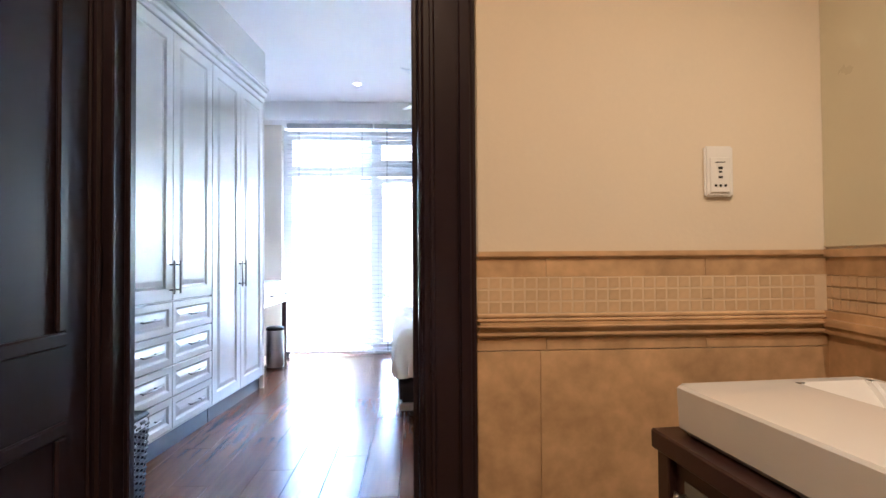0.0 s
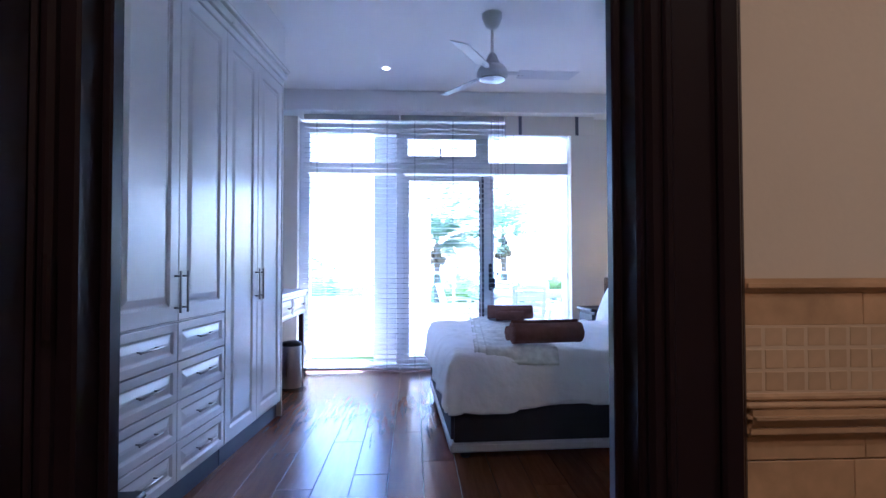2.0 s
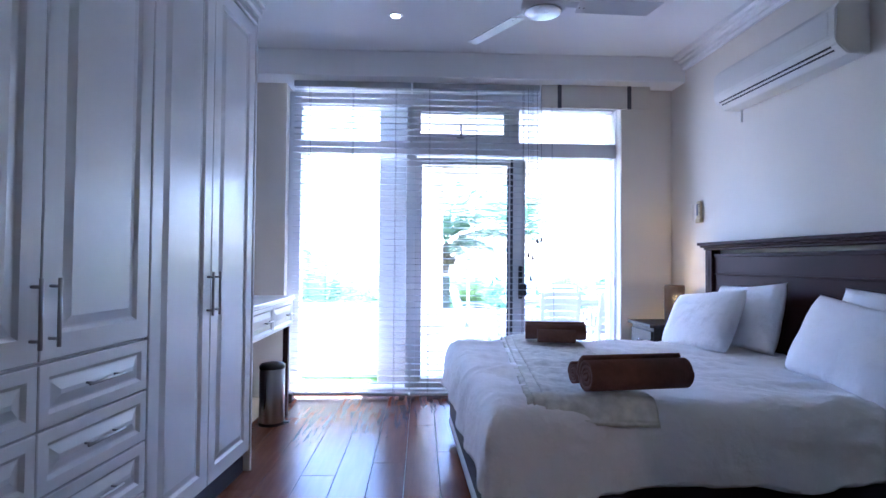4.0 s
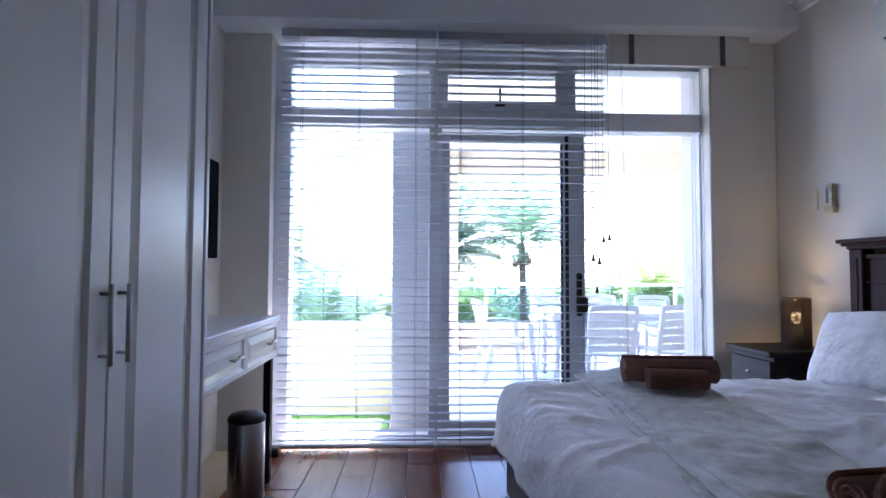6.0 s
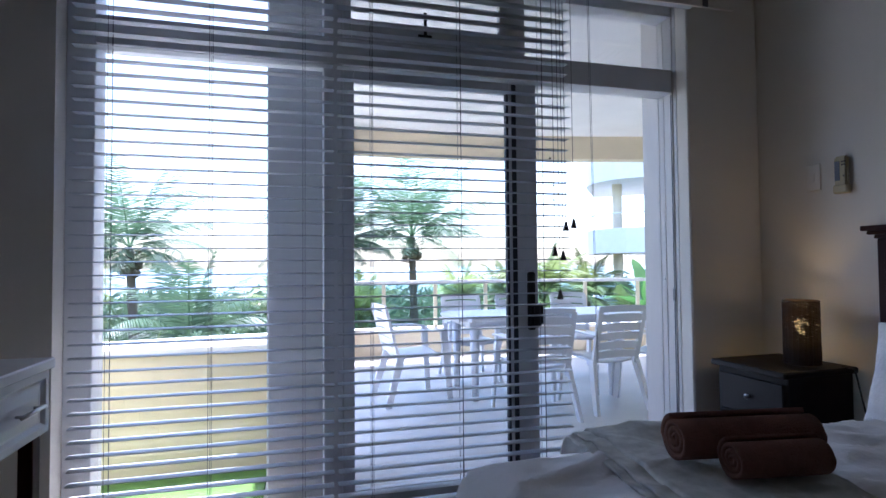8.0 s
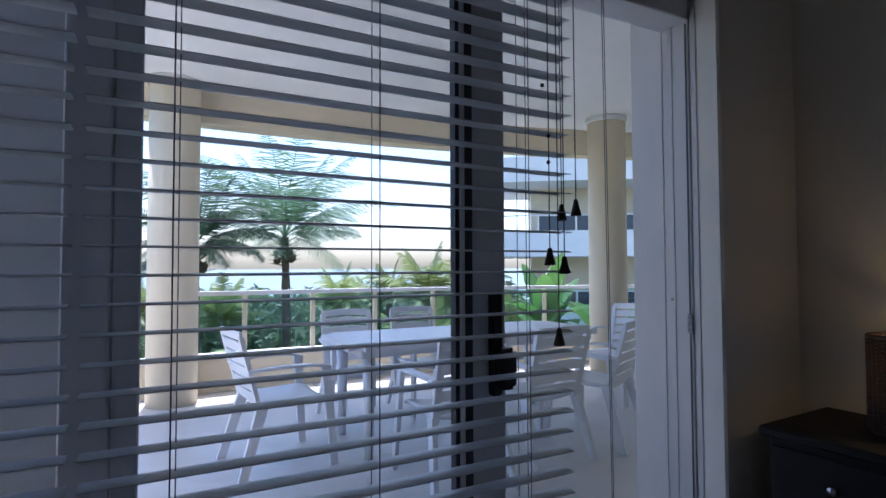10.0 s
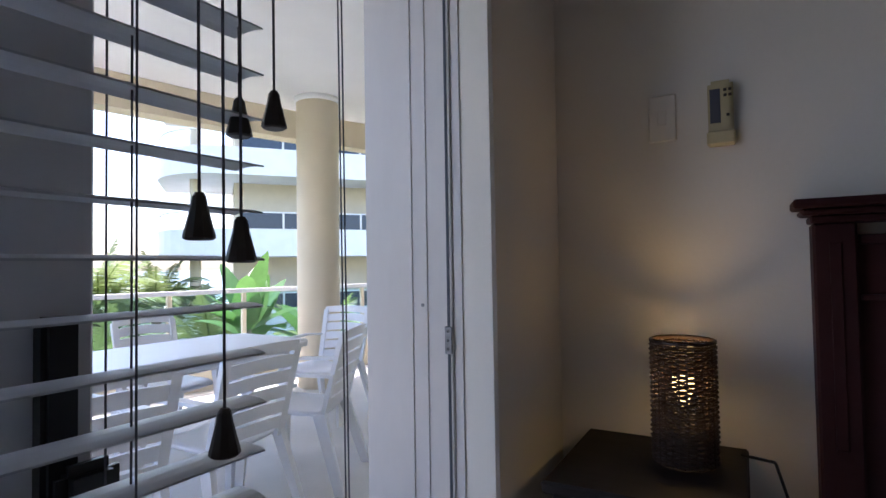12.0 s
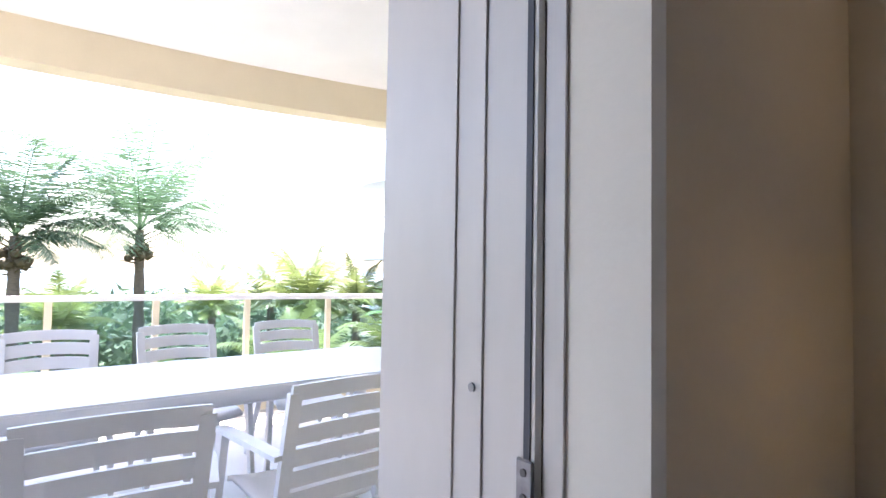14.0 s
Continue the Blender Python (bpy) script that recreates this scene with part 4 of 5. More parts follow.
kb = lathe([(0.005, 0), (0.005, 0.012), (0.012, 0.02), (0.001, 0.028)], 12)
kb.transform(pose(0.0215, -0.10, 0.63, 0, -90, 0))
part("knob", kb, M_STEEL, van, "steel knob", smooth=True)


def rings_mesh(rings, cap_first, cap_last):
    """A rectangular body from (x0, x1, y0, y1, z) rings, with softly rounded upright edges."""
    b = bmesh.new()
    vs = [[b.verts.new((x, y, z)) for x, y in ((x0, y0), (x1, y0), (x1, y1), (x0, y1))] for x0, x1, y0, y1, z in rings]
    for a, c in zip(vs, vs[1:]):
        for i in range(4):
            b.faces.new((a[i], a[(i + 1) % 4], c[(i + 1) % 4], c[i]))
    if cap_last:
        b.faces.new(vs[-1])
    if cap_first:
        b.faces.new(list(reversed(vs[0])))
    bmesh.ops.recalc_face_normals(b, faces=b.faces)
    bmesh.ops.bevel(b, geom=[e for e in b.edges if abs(e.verts[0].co.z - e.verts[1].co.z) > 0.004], offset=0.012, segments=4, affect="EDGES")
    return b


basin = thing("wash_basin", (0.27, -0.32, 0.744), "white rectangular ceramic vessel basin on a dark counter", "basin")
part("shell", rings_mesh([(0.05, 0.49, -0.60, -0.055, 0.746), (0.037, 0.5, -0.615, -0.042, 0.758), (0.034, 0.503, -0.62, -0.04, 0.846), (0.038, 0.5, -0.616, -0.044, 0.851),
                          (0.30, 0.485, -0.58, -0.075, 0.851)], True, False), M_CERAMIC, basin)
part("bowl", rings_mesh([(0.30, 0.485, -0.58, -0.075, 0.851), (0.306, 0.482, -0.575, -0.08, 0.847), (0.36, 0.47, -0.52, -0.15, 0.79), (0.385, 0.46, -0.49, -0.19, 0.78)], False, True),
     M_CERAMIC, basin, "sloping ceramic bowl")
part("drain", lathe([(0.022, 0.0), (0.022, 0.004), (0.012, 0.006), (0.001, 0.006)], 18, (0.42, -0.34, 0.7805)), M_STEEL, basin, "chrome drain")
SPACE = Matrix()

# ---- balcony ----
FZ = -0.05
edge_y = lambda x: 11.0 - 0.035 * (x - 1.0) ** 2
XS = [-3.2 + i * 0.4 for i in range(27)]


def band(off0, off1, z0, z1, x0=-3.2, x1=7.2, step=0.2):
    """A strip that follows the curved edge of the balcony."""
    b = bmesh.new()
    n = max(1, round((x1 - x0) / step))
    prev = None
    for i in range(n + 1):
        x = x0 + (x1 - x0) * i / n
        y = edge_y(x)
        q = [b.verts.new((x, y + off0, z0)), b.verts.new((x, y + off1, z0)), b.verts.new((x, y + off1, z1)), b.verts.new((x, y + off0, z1))]
        if prev:
            for k in range(4):
                b.faces.new((prev[k], prev[(k + 1) % 4], q[(k + 1) % 4], q[k]))
        else:
            b.faces.new(q)
        prev = q
    b.faces.new(list(reversed(prev)))
    bmesh.ops.recalc_face_normals(b, faces=b.faces)
    return b


outline = [(x, edge_y(x) + 0.12) for x in XS]
roof_line = [(-0.3, edge_y(-0.3) + 0.12)] + [q for q in outline if q[0] > -0.25]
tagged(part("balcony_floor", prism([(XS[0], 6.57)] + outline + [(XS[-1], 6.57)], FZ - 0.25, FZ), M_BALFLOOR), "beige tiled balcony floor", "floor", kind="structure")
tagged(part("balcony_ceiling", prism([(-0.3, 6.55)] + roof_line + [(XS[-1], 6.55)], 3.05, 3.4), M_STUCCOW), "white plastered balcony soffit", "ceiling", kind="structure")
tagged(part("balcony_beam", band(-0.12, 0.12, 2.72, 3.049, -0.3), M_STUCCO), "curved cream edge beam of the balcony", "beam", kind="structure")
tagged(part("parapet", band(-0.02, 0.12, FZ, 0.29), M_STUCCO), "low yellow-cream curved parapet", "parapet", kind="structure")
tagged(part("parapet_cap", band(-0.05, 0.15, 0.291, 0.335), M_CAP), "white parapet coping", "coping", kind="structure")
slab("outer_wall_right", M_STUCCO, wall_x(6.3) + 0.002, 7.4, 6.35, 6.54, FZ, 3.048, "cream outer wall beside the door")
slab("outer_wall_left", M_STUCCO, -3.4, -1.452, 6.35, 6.563, FZ, 3.048, "cream outer wall")
slab("outer_pier", M_PIER, -0.335, 0.02, 6.602, 7.31, FZ, 3.048, "plastered pier outside the glass, its shade painted in as blue-grey", bevel=0.01)
slab("balcony_end_wall", M_STUCCO, 7.2, 7.4, 6.565, 8.6, FZ, 3.048, "cream balcony end wall")
slab("outer_wall_head", M_STUCCO, -1.45, wall_x(6.3), 6.572, 6.6, 2.742, 3.048, "cream outer wall over the glazed door")
slab("turf_strip", M_GRASS, -3.1, -0.36, 6.58, 7.14, FZ + 0.002, FZ + 0.03, "green turf strip between window and low wall", "turf")
slab("low_wall", M_STUCCO, -3.2, -0.351, 7.15, 7.30, FZ, 0.68, "low yellow-cream garden wall outside the window")
slab("low_wall_coping", M_CAP, -3.2, -0.351, 7.12, 7.33, 0.681, 0.73, "white coping of the low wall", "coping", 0.006)
# the panels of the glass balustrade
bal = thing("balustrade", (3.2, 10.0, 0.33), "glass balustrade with white posts and handrail", "balustrade", kind="structure")
part("handrail", band(0.01, 0.09, 0.945, 0.99, 0.15, 7.2), M_CAP, bal, "white metal handrail")
px = [0.2, 0.93, 1.66, 2.39, 3.12, 3.86, 4.62, 5.36, 6.1, 6.82]
for x in px:
    y = edge_y(x) + 0.05
    part("post", box(x - 0.025, x + 0.025, y - 0.02, y + 0.02, 0.335, 0.946, 0.004), M_STUCCO, bal, "beige metal post")
for x0, x1 in zip(px, px[1:]):
    b = bmesh.new()
    p, q = Vector((x0 + 0.035, edge_y(x0) + 0.05, 0)), Vector((x1 - 0.035, edge_y(x1) + 0.05, 0))
    nrm = Vector((-(q - p).y, (q - p).x, 0)).normalized() * 0.004
    prism([(p - nrm)[:2], (q - nrm)[:2], (q + nrm)[:2], (p + nrm)[:2]], 0.37, 0.94, b)
    part("glass_panel", b, M_RAILGLASS, bal, "clear greenish glass panel").visible_shadow = False


def column(x, y, r):
    c = thing("column", (x, y, FZ), "round cream plastered balcony column", "column", "balcony columns", "structure")
    part("shaft", lathe([(r, FZ), (r, 3.049)], 40, (x, y, 0)), M_STUCCO, c, smooth=True)
    part("collar", lathe([(r + 0.015, 2.99), (r + 0.02, 3.0), (r + 0.02, 3.048)], 40, (x, y, 0)), M_STUCCOW, c, smooth=True)


column(0.23, 10.68, 0.225)
column(4.94, 9.76, 0.225)
cbn = thing("outdoor_cabinet", (5.65, 9.05, FZ), "tall grey outdoor cabinet with a white basin", "cabinet")
part("body", box(5.45, 5.85, 9.0, 9.28, 0.9, 2.18, 0.01), M_PIER, cbn)
part("basin", box(5.4, 5.8, 8.86, 9.2, 0.72, 0.895, 0.03, seg=3), M_CERAMIC, cbn, "white outdoor basin")
part("stand", box(5.48, 5.82, 8.95, 9.25, FZ, 0.718, 0.01), M_STUCCO, cbn, "cream plinth")
part("tap", rod((5.6, 9.0, 0.9), (5.6, 8.98, 1.02), 0.01), M_STEEL, cbn, "steel tap")


# ---- plastic garden furniture ----
def plastic_chair(x, y, rz):
    """A moulded armchair; its own +y is the way it faces."""
    c = thing("garden_chair", (x, y, FZ), "white moulded plastic garden armchair with slatted back", "chair", "chairs round the garden table")
    L = lambda n, bm, lab="", sm=False: part(n, bm, M_PLASTIC, c, lab, world=False, smooth=sm)
    sb = bmesh.new()
    n = 8
    g = [[sb.verts.new((-0.22 + 0.44 * i / n, -0.2 + 0.44 * j / n, 0.43 - 0.02 * math.sin(math.pi * i / n) - 0.012 * (1 - j / n) + (-0.02 if j == n else 0))) for j in range(n + 1)] for i in range(n + 1)]
    for i in range(n):
        for j in range(n):
            sb.faces.new((g[i][j], g[i + 1][j], g[i + 1][j + 1], g[i][j + 1]))
    s = L("seat", sb, sm=True)
    solid(s, 0.022)
    # backrest: frame and horizontal slats on a leaning, slightly hollow plane
    P = lambda u, z: Vector((u, -0.21 - 0.27 * (z - 0.42) - 0.03 * (1 - (u / 0.24) ** 2), z))
    for sx in (-1, 1):
        b = bmesh.new()
        zz = [0.40, 0.5, 0.6, 0.7, 0.8, 0.87]
        for za, zc in zip(zz, zz[1:]):
            a, d = P(sx * (0.205 + 0.02 * (za - 0.4)), za), P(sx * (0.205 + 0.02 * (zc - 0.4)), zc)
            vv = []
            for p in (a, d):
                for ox, oy in ((-0.022, -0.014), (0.022, -0.014), (0.022, 0.014), (-0.022, 0.014)):
                    vv.append(b.verts.new((p.x + ox, p.y + oy, p.z)))
            for k in range(4):
                b.faces.new((vv[k], vv[(k + 1) % 4], vv[4 + (k + 1) % 4], vv[4 + k]))
            b.faces.new(vv[4:])
            b.faces.new(list(reversed(vv[:4])))
        bmesh.ops.remove_doubles(b, verts=b.verts, dist=0.0005)
        L("back_upright", b)

    def back_slat(z0, z1, name, wid=0.20):
        b = bmesh.new()
        m = 8
        pr = None
        for i in range(m + 1):
            u = -wid + 2 * wid * i / m
            lift = 0.012 * (1 - (u / wid) ** 2)
            q = []
            for z, o in ((z0, -0.008), (z1, -0.008), (z1, 0.008), (z0, 0.008)):
                p = P(u, z + lift)
                q.append(b.verts.new((p.x, p.y + o, p.z)))
            if pr:
                for k in range(4):
                    b.faces.new((pr[k], pr[(k + 1) % 4], q[(k + 1) % 4], q[k]))
            else:
                b.faces.new(q)
            pr = q
        b.faces.new(list(reversed(pr)))
        bmesh.ops.recalc_face_normals(b, faces=b.faces)
        L(name, b, sm=False)

    for k in range(5):
        z = 0.445 + k * 0.079
        back_slat(z, z + 0.064, "back_slat")
    back_slat(0.84, 0.895, "top_rail", 0.225)
    for sx in (-1, 1):
        b = bmesh.new()
        path = [Vector((sx * 0.235, -0.29, 0.64)), Vector((sx * 0.27, -0.1, 0.655)), Vector((sx * 0.28, 0.1, 0.65)), Vector((sx * 0.27, 0.22, 0.63))]
        for a, d in zip(path, path[1:]):
            dd = (d - a).normalized()
            side = Vector((dd.y, -dd.x, 0)) * 0.026
            vv = [b.verts.new(p + o) for p in (a, d) for o in (-side, side, side + Vector((0, 0, 0.018)), -side + Vector((0, 0, 0.018)))]
            for k in range(4):
                b.faces.new((vv[k], vv[(k + 1) % 4], vv[4 + (k + 1) % 4], vv[4 + k]))
            b.faces.new(vv[4:])
            b.faces.new(list(reversed(vv[:4])))
        bmesh.ops.remove_doubles(b, verts=b.verts, dist=0.0005)
        bmesh.ops.recalc_face_normals(b, faces=b.faces)
        L("armrest", b)
        for top, foot, w in (((sx * 0.255, 0.2, 0.64), (sx * 0.285, 0.25, 0.0), 0.032), ((sx * 0.215, -0.2, 0.43), (sx * 0.26, -0.33, 0.0), 0.036)):
            b = bmesh.new()
            vv = []
            for p, q in ((foot, w * 0.75), (top, w)):
                for ox, oy in ((-0.5, -1), (0.5, -1), (0.5, 1), (-0.5, 1)):
                    vv.append(b.verts.new((p[0] + ox * q, p[1] + oy * q, p[2])))
            for k in range(4):
                b.faces.new((vv[k], vv[(k + 1) % 4], vv[4 + (k + 1) % 4], vv[4 + k]))
            b.faces.new(vv[4:])
            b.faces.new(list(reversed(vv[:4])))
            bmesh.ops.recalc_face_normals(b, faces=b.faces)
            L("leg", b)
    c.rotation_euler = (0, 0, radians(rz))
    return c


chair = plastic_chair(2.42, 7.98, 3)
for x, y, rz in ((1.73, 7.88, -3), (3.05, 8.05, 24), (1.62, 9.36, 178), (2.32, 9.4, 183), (3.0, 9.38, 176), (0.86, 8.66, -82), (4.1, 8.85, 100)):
    copy_thing(chair, pose(x, y, FZ, 0, 0, rz))
tb = thing("garden_table", (2.44, 8.7, FZ), "long white plastic garden table with rounded corners", "table")
b = box(1.22, 3.4, 8.26, 9.13, 0.685, 0.72, 0.0)
bmesh.ops.bevel(b, geom=[e for e in b.edges if abs(e.verts[0].co.z - e.verts[1].co.z) > 0.01], offset=0.09, segments=5, affect="EDGES")
bmesh.ops.bevel(b, geom=[e for e in b.edges if e.verts[0].co.z > 0.71 and e.verts[1].co.z > 0.71 and len(e.link_faces) == 2 and abs(e.calc_face_angle(0)) > 1], offset=0.008, segments=2, affect="EDGES")
part("tabletop", b, M_PLASTIC, tb)
part("apron", box(1.3, 3.32, 8.33, 9.06, 0.63, 0.684, 0.01), M_PLASTIC, tb)
for x in (1.38, 3.24):
    for y in (8.4, 9.0):
        part("leg", rod((x, y, FZ), (x, y, 0.64), 0.03, r2=0.045, n=14), M_PLASTIC, tb, smooth=True)

# ---- garden, sea and the neighbouring building ----
GZ = -9.0
tagged(part("ground", box(-400, 400, 11.3, 90, GZ - 1, GZ), M_GROUND), "garden ground below the balcony", "ground", kind="structure")
tagged(part("sea", box(-4000, 4000, 90, 4500, GZ - 2, GZ - 0.6), M_SEA), "open blue sea to the horizon", "water", kind="structure")
tagged(part("land", box(-400, 400, -300, 11.3, GZ - 1, GZ), M_GROUND), "ground under the building", "ground", kind="structure")
# the body of the own building below the balcony
slab("own_building", M_STUCCO, -3.4, 7.4, -2.6, 9.0, GZ, -0.31, "cream lower storeys of the building", "building")


def frond_mesh(bm, base, yaw, pitch, length, droop, rng, leaf=0.55, n=44):
    """One palm frond: an arching rib with two rows of leaflets."""
    d0 = Vector((math.cos(yaw) * math.cos(pitch), math.sin(yaw) * math.cos(pitch), math.sin(pitch)))
    p, d = Vector(base), d0.copy()
    st = length / n
    prev = None
    for i in range(n + 1):
        u = i / n
        w = 0.03 * (1 - u) + 0.006
        side = d.cross(Vector((0, 0, 1)))
        side = side.normalized() if side.length > 1e-3 else Vector((math.sin(yaw), -math.cos(yaw), 0))
        q = (bm.verts.new(p - side * w), bm.verts.new(p + side * w))
        if prev:
            bm.faces.new((prev[0], prev[1], q[1], q[0]))
        prev = q
        if u > 0.12:
            ln = leaf * (math.sin(math.pi * min(1, (u - 0.05) / 0.95) ** 0.7) * 0.85 + 0.25) * rng.uniform(0.8, 1.1)
            for s in (-1, 1):
                dirn = (side * s * 0.8 + d * 0.62 + Vector((0, 0, -0.28 - rng.uniform(0, 0.3)))).normalized()
                tip = p + dirn * ln
                wv_ = d * 0.026
                midp = p + dirn * ln * 0.5 + Vector((0, 0, 0.03))
                a, c = bm.verts.new(p - wv_), bm.verts.new(p + wv_)
                e, f = bm.verts.new(midp - wv_ * 0.9), bm.verts.new(midp + wv_ * 0.9)
                t_ = bm.verts.new(tip)
                bm.faces.new((a, c, f, e))
                bm.faces.new((e, f, t_))
        d = (d + Vector((0, 0, -droop * st * (0.4 + u)))).normalized()
        p = p + d * st


def palm(name, x, y, zc, height, fronds, flen, seed, m, nuts=True, label="tall coconut palm with drooping feathery fronds", spread=1.0):
    o = thing(name, (x, y, zc - height), label, "palm tree", "palms in the garden")
    rng = random.Random(seed)
    lean = Vector((rng.uniform(-0.6, 0.6), rng.uniform(-0.4, 0.4), 0))
    b = bmesh.new()
    n = 16
    pts = []
    for i in range(n + 1):
        u = i / n
        pts.append((lean * (u * u - 1) + Vector((0, 0, height * u)), 0.24 - 0.1 * u + (0.03 if i % 2 else 0)))
    prev = None
    for p, r in pts:
        ring = [b.verts.new((p.x + r * math.cos(6.28319 * k / 10), p.y + r * math.sin(6.28319 * k / 10), p.z)) for k in range(10)]
        if prev:
            for k in range(10):
                b.faces.new((prev[k], prev[(k + 1) % 10], ring[(k + 1) % 10], ring[k]))
        prev = ring
    part("trunk", b, M_TRUNK, o, world=False, smooth=True)
    b = bmesh.new()
    for i in range(fronds):
        u = i / fronds
        yaw = i * 2.39996 + rng.uniform(-0.2, 0.2)
        pitch = 1.35 - 1.75 * u * spread + rng.uniform(-0.12, 0.12)
        frond_mesh(b, (0, 0, height), yaw, pitch, flen * rng.uniform(0.85, 1.1) * (0.75 + 0.35 * math.sin(math.pi * min(1, u + 0.2))), (0.34 + 0.25 * rng.random()) * 3.0 / flen, rng, leaf=flen * 0.27)
    part("crown", b, m, o, world=False)
    if nuts:
        b = bmesh.new()
        for i in range(11):
            a = i * 2.4
            bmesh.ops.create_icosphere(b, subdivisions=1, radius=0.17, matrix=Matrix.Translation((0.33 * math.cos(a), 0.33 * math.sin(a), height - 0.5 - 0.55 * rng.random())))
        for i in range(26):
            a = i * 2.4
            rod((0.12 * math.cos(a), 0.12 * math.sin(a), height - 0.2 - 0.04 * i), (0.75 * math.cos(a), 0.75 * math.sin(a), height + 0.15 - 0.05 * i), 0.03, b, 5, r2=0.008)
        part("fruit_cluster", b, M_NUT, o, "brown coconuts and dry stalks", world=False)
    return o


palm("palm_tree", 4.75, 28.0, 2.55, 11.55, 30, 5.0, 7, M_FROND, spread=0.76)
palm("palm_tree", 1.25, 27.0, 2.1, 11.1, 26, 3.7, 12, M_FROND, spread=0.85)
palm("palm_tree", -6.7, 27.0, 2.0, 11.0, 26, 4.0, 21, M_FROND, spread=0.9)
palm("palm_tree", -3.4, 21.0, -1.0, 8.0, 22, 3.3, 31, M_FROND, False, spread=1.15)
low = palm("palm_tree", 9.3, 23.5, 0.0, 9.0, 22, 2.4, 41, M_FROND2, False, "lower yellow-green palm with upright fronds", 0.75)
for k, (x, y, z, rz) in enumerate(((-7.5, 22, -0.9, 40), (0.3, 19, -1.9, 130), (4.2, 18, -2.2, 220), (7.0, 19, -1.3, 300), (10.8, 20, -1.0, 80), (12.6, 26, 0.2, 190), (-3.8, 17, -2.0, 20),
                                   (2.6, 30, -0.7, 260), (8.4, 32, -0.2, 10), (-10, 30, 0.3, 75), (14.5, 19, -1.2, 155), (6.0, 15.5, -2.6, 205), (-1.0, 32, -0.5, 33), (11.5, 33, 0.0, 333))):
    copy_thing(low, pose(x, y, z - 9.5, 0, 0, rz))


def banana(x, y, z, seed):
    o = thing("banana_plant", (x, y, GZ), "banana plant with broad bright green leaves", "plant", "banana plants")
    rng = random.Random(seed)
    part("stem", rod((0, 0, 0), (0, 0, z - GZ - 1.6), 0.16, r2=0.1, n=10), M_TRUNK, o, world=False)
    for i in range(9):
        b = bmesh.new()
        yaw, pitch = i * 2.4 + rng.uniform(-0.3, 0.3), rng.uniform(0.7, 1.4)
        p = Vector((0, 0, z - GZ - 1.7))
        d = Vector((math.cos(yaw) * math.cos(pitch), math.sin(yaw) * math.cos(pitch), math.sin(pitch)))
        prev = None
        n, ln = 12, rng.uniform(1.5, 2.1)
        for k in range(n + 1):
            u = k / n
            w = 0.30 * math.sin(math.pi * min(1, 0.06 + u * 0.96)) ** 0.6 if u > 0.15 else 0.03
            side = d.cross(Vector((0, 0, 1))).normalized()
            jag = rng.uniform(0.85, 1.0)
            q = (b.verts.new(p - side * w * jag + Vector((0, 0, 0.06 * w))), b.verts.new(p), b.verts.new(p + side * w * jag + Vector((0, 0, 0.06 * w))))
            if prev:
                b.faces.new((prev[0], prev[1], q[1], q[0]))
                b.faces.new((prev[1], prev[2], q[2], q[1]))
            prev = q
            d = (d + Vector((0, 0, -0.09))).normalized()
            p = p + d * ln / n
        part("leaf", b, M_LEAF, o, world=False, smooth=True)
    return o


banana(8.3, 15.2, 1.5, 2)
banana(9.2, 16.2, 1.1, 5)
banana(10.4, 15.4, 0.9, 9)

# undergrowth: one mass of small leaf clumps
rng = random.Random(77)
verts, faces = [], []
for i in range(9000):
    x, y = rng.uniform(-28, 34), rng.uniform(14, 70)
    top = GZ + 3.0 + 2.6 * noise.noise(Vector((x * 0.16, y * 0.16, 0))) + 2.0 * rng.random() + (2.2 if y > 30 else 0)
    for k in range(5):
        c = Vector((x + rng.uniform(-1, 1), y + rng.uniform(-1, 1), top + rng.uniform(-1.3, 0.5)))
        a = Vector((rng.uniform(-1, 1), rng.uniform(-1, 1), rng.uniform(-0.3, 0.9))).normalized() * rng.uniform(0.3, 0.75)
        s = a.cross(Vector((rng.uniform(-1, 1), rng.uniform(-1, 1), rng.uniform(-1, 1)))).normalized() * 0.13
        n0 = len(verts)
        verts += [c - a, c + s, c + a, c - s]
        faces.append((n0, n0 + 1, n0 + 2, n0 + 3))
me = bpy.data.meshes.new("undergrowth")
me.from_pydata([tuple(v) for v in verts], [], faces)
me.materials.append(M_BUSH)
tagged(new("undergrowth", me), "dense green tropical shrubs below the balcony", "shrubs", kind="stuff")

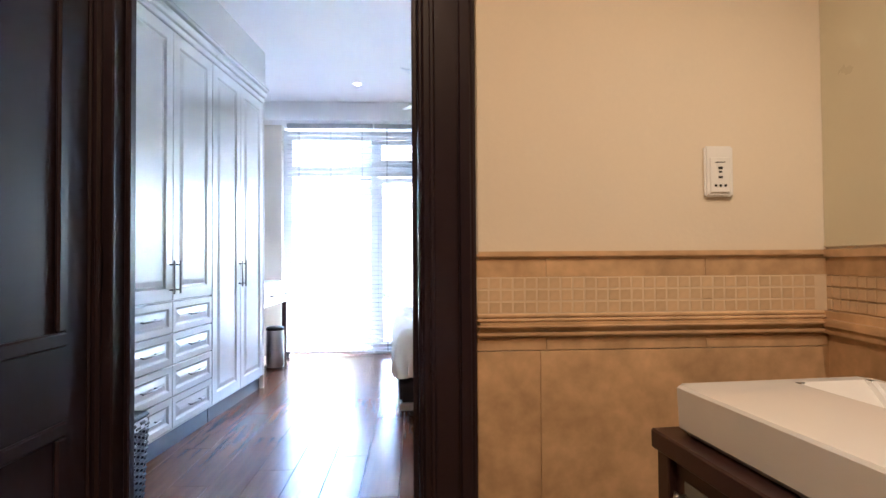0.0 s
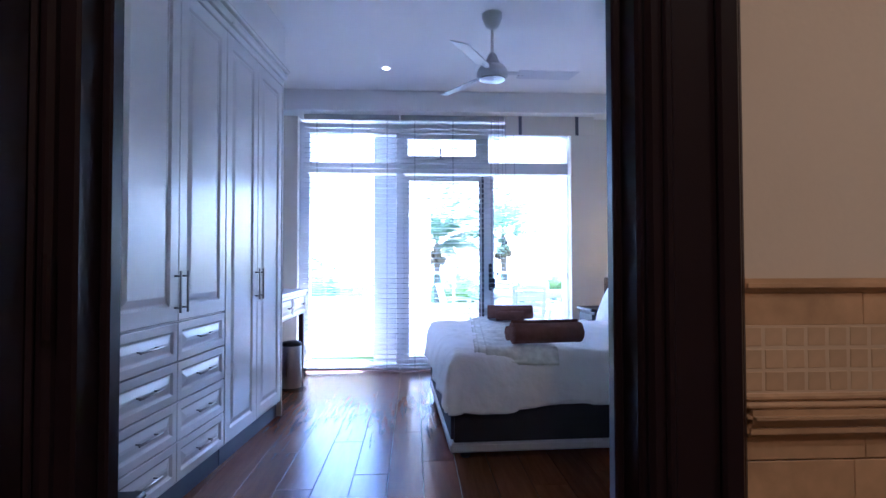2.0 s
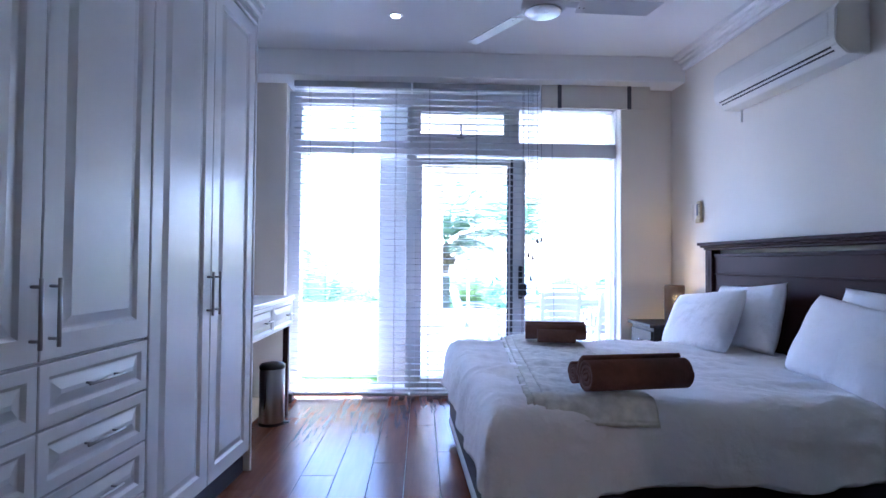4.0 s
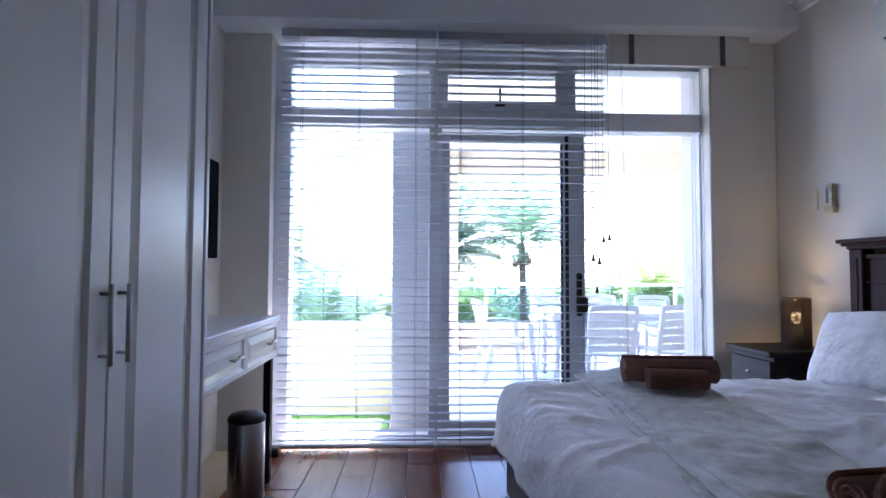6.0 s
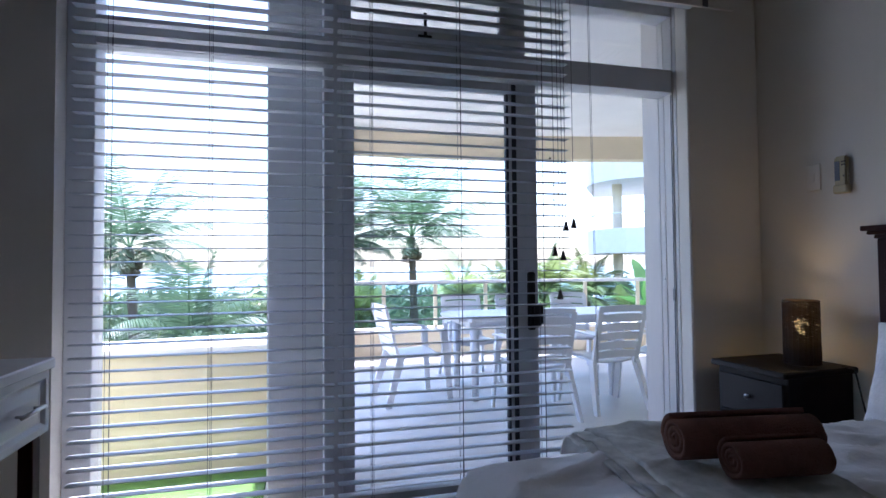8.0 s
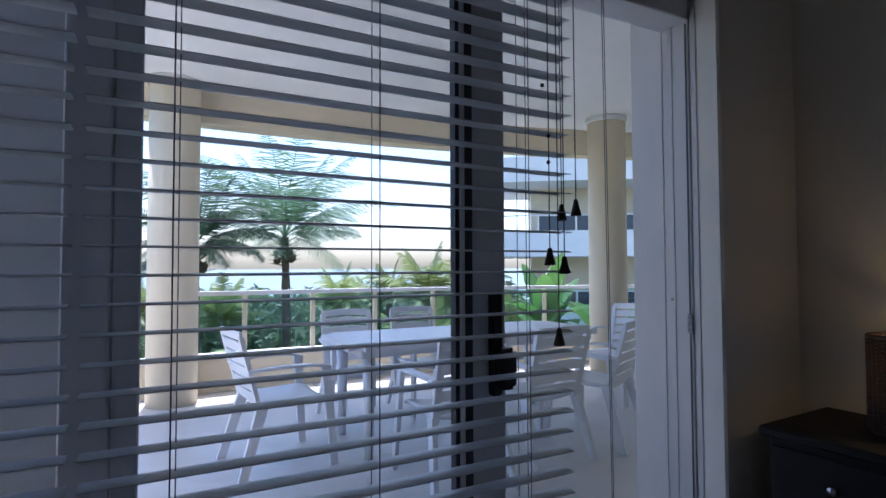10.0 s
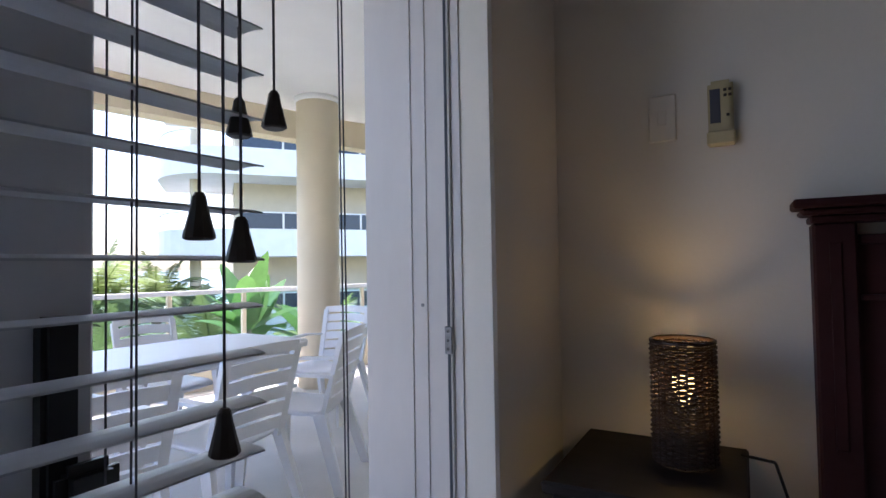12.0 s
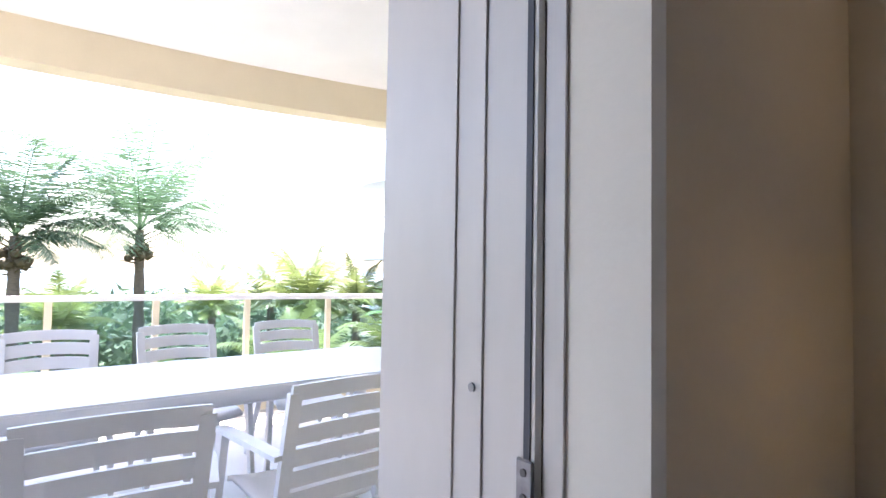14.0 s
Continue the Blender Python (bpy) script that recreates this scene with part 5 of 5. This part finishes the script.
# the neighbouring block with curved balconies
nb = thing("apartment_building", (15.7, 25.4, GZ), "cream apartment block with white curved balconies", "building")
nb.rotation_euler = (0, 0, radians(-36))
N = lambda n, bm, m, lab="", sm=False: part(n, bm, m, nb, lab, world=False, smooth=sm)
N("wall", box(0.0, 16, 0.0, 10, 0, 22), M_STUCCO, "cream rendered wall")
for k in range(6):
    z = 1.69 - GZ - 6.5 + k * 3.25
    plan = [(16, -2.4), (-0.6, -2.4)] + [(-0.6 - 2.4 * math.sin(a), -2.4 + 3.0 * (1 - math.cos(a))) for a in [0.2 * i for i in range(1, 9)]] + [(-3.0, 4.0), (16, 4.0)]
    N("balcony_slab", prism(plan, z, z + 1.1), M_STUCCOW, "white balcony slab")
    rl = N("balcony_rail", prism([(x * 1.0 + (0.05 if x < 0 else 0), y + 0.06) for x, y in plan[:10]] + [(x + 0.08 + (0.05 if x < 0 else 0), y + 0.1) for x, y in reversed(plan[:10])], z + 1.75, z + 1.80), M_CAP)
    for i in range(9):
        N("rail_post", box(0.2 + i * 1.6, 0.25 + i * 1.6, -2.36, -2.3, z + 1.1, z + 1.75), M_CAP)
        N("rail_glass", box(0.27 + i * 1.6, 1.78 + i * 1.6, -2.34, -2.32, z + 1.12, z + 1.74), M_BGLASS, "dark tinted balustrade glass")
    N("balcony_column", lathe([(0.22, z + 1.1), (0.22, z + 3.25)], 16, (-1.5, -0.5, 0)), M_STUCCO, sm=True)
    for x in (6.0, 9.4, 12.8):
        w_ = N("window", box(x, x + 1.9, -0.06, -0.005, z + 1.15, z + 2.95), M_BGLASS, "dark sliding window")
        part("window_frame", box(x - 0.06, x, -0.1, -0.004, z + 1.1, z + 3.0), M_ALU, w_, world=False)
        part("window_frame", box(x + 1.9, x + 1.96, -0.1, -0.004, z + 1.1, z + 3.0), M_ALU, w_, world=False)
N("roof", box(-0.3, 16.3, -0.3, 10.3, 22, 22.4), M_STUCCOW, "flat roof edge")

# ---- floor boards ----
pw, pl = 0.192, 1.28
plank_me = bpy.data.meshes.new("plank")
b = box(-pw / 2 + 0.0012, pw / 2 - 0.0012, -pl / 2 + 0.0012, pl / 2 - 0.0012, -0.011, 0.0, 0.0015)
b.to_mesh(plank_me)
b.free()
plank_me.materials.append(M_PLANK)
pr = random.Random(8)
for i in range(20):
    x = -1.15 + pw / 2 + i * pw
    off = (i * 0.43) % 1.0 * pl
    y = 0.93 + pl / 2 - off
    while y - pl / 2 < 6.17:
        lo, hi = max(0.69, y - pl / 2), min(6.17, y + pl / 2)
        if hi - lo > 0.05 and x < wall_x(y) + 0.2:
            if hi - lo > pl - 0.001:
                o = new("plank", plank_me)
            else:
                q = box(-pw / 2 + 0.0012, pw / 2 - 0.0012, -(hi - lo) / 2 + 0.0012, (hi - lo) / 2 - 0.0012, -0.011, 0.0, 0.0015)
                m2 = bpy.data.meshes.new("plank")
                q.to_mesh(m2)
                q.free()
                m2.materials.append(M_PLANK)
                o = new("plank", m2)
            o.parent = FLOOR
            o.location = (x, (lo + hi) / 2, pr.uniform(-0.0006, 0.0))
        y += pl
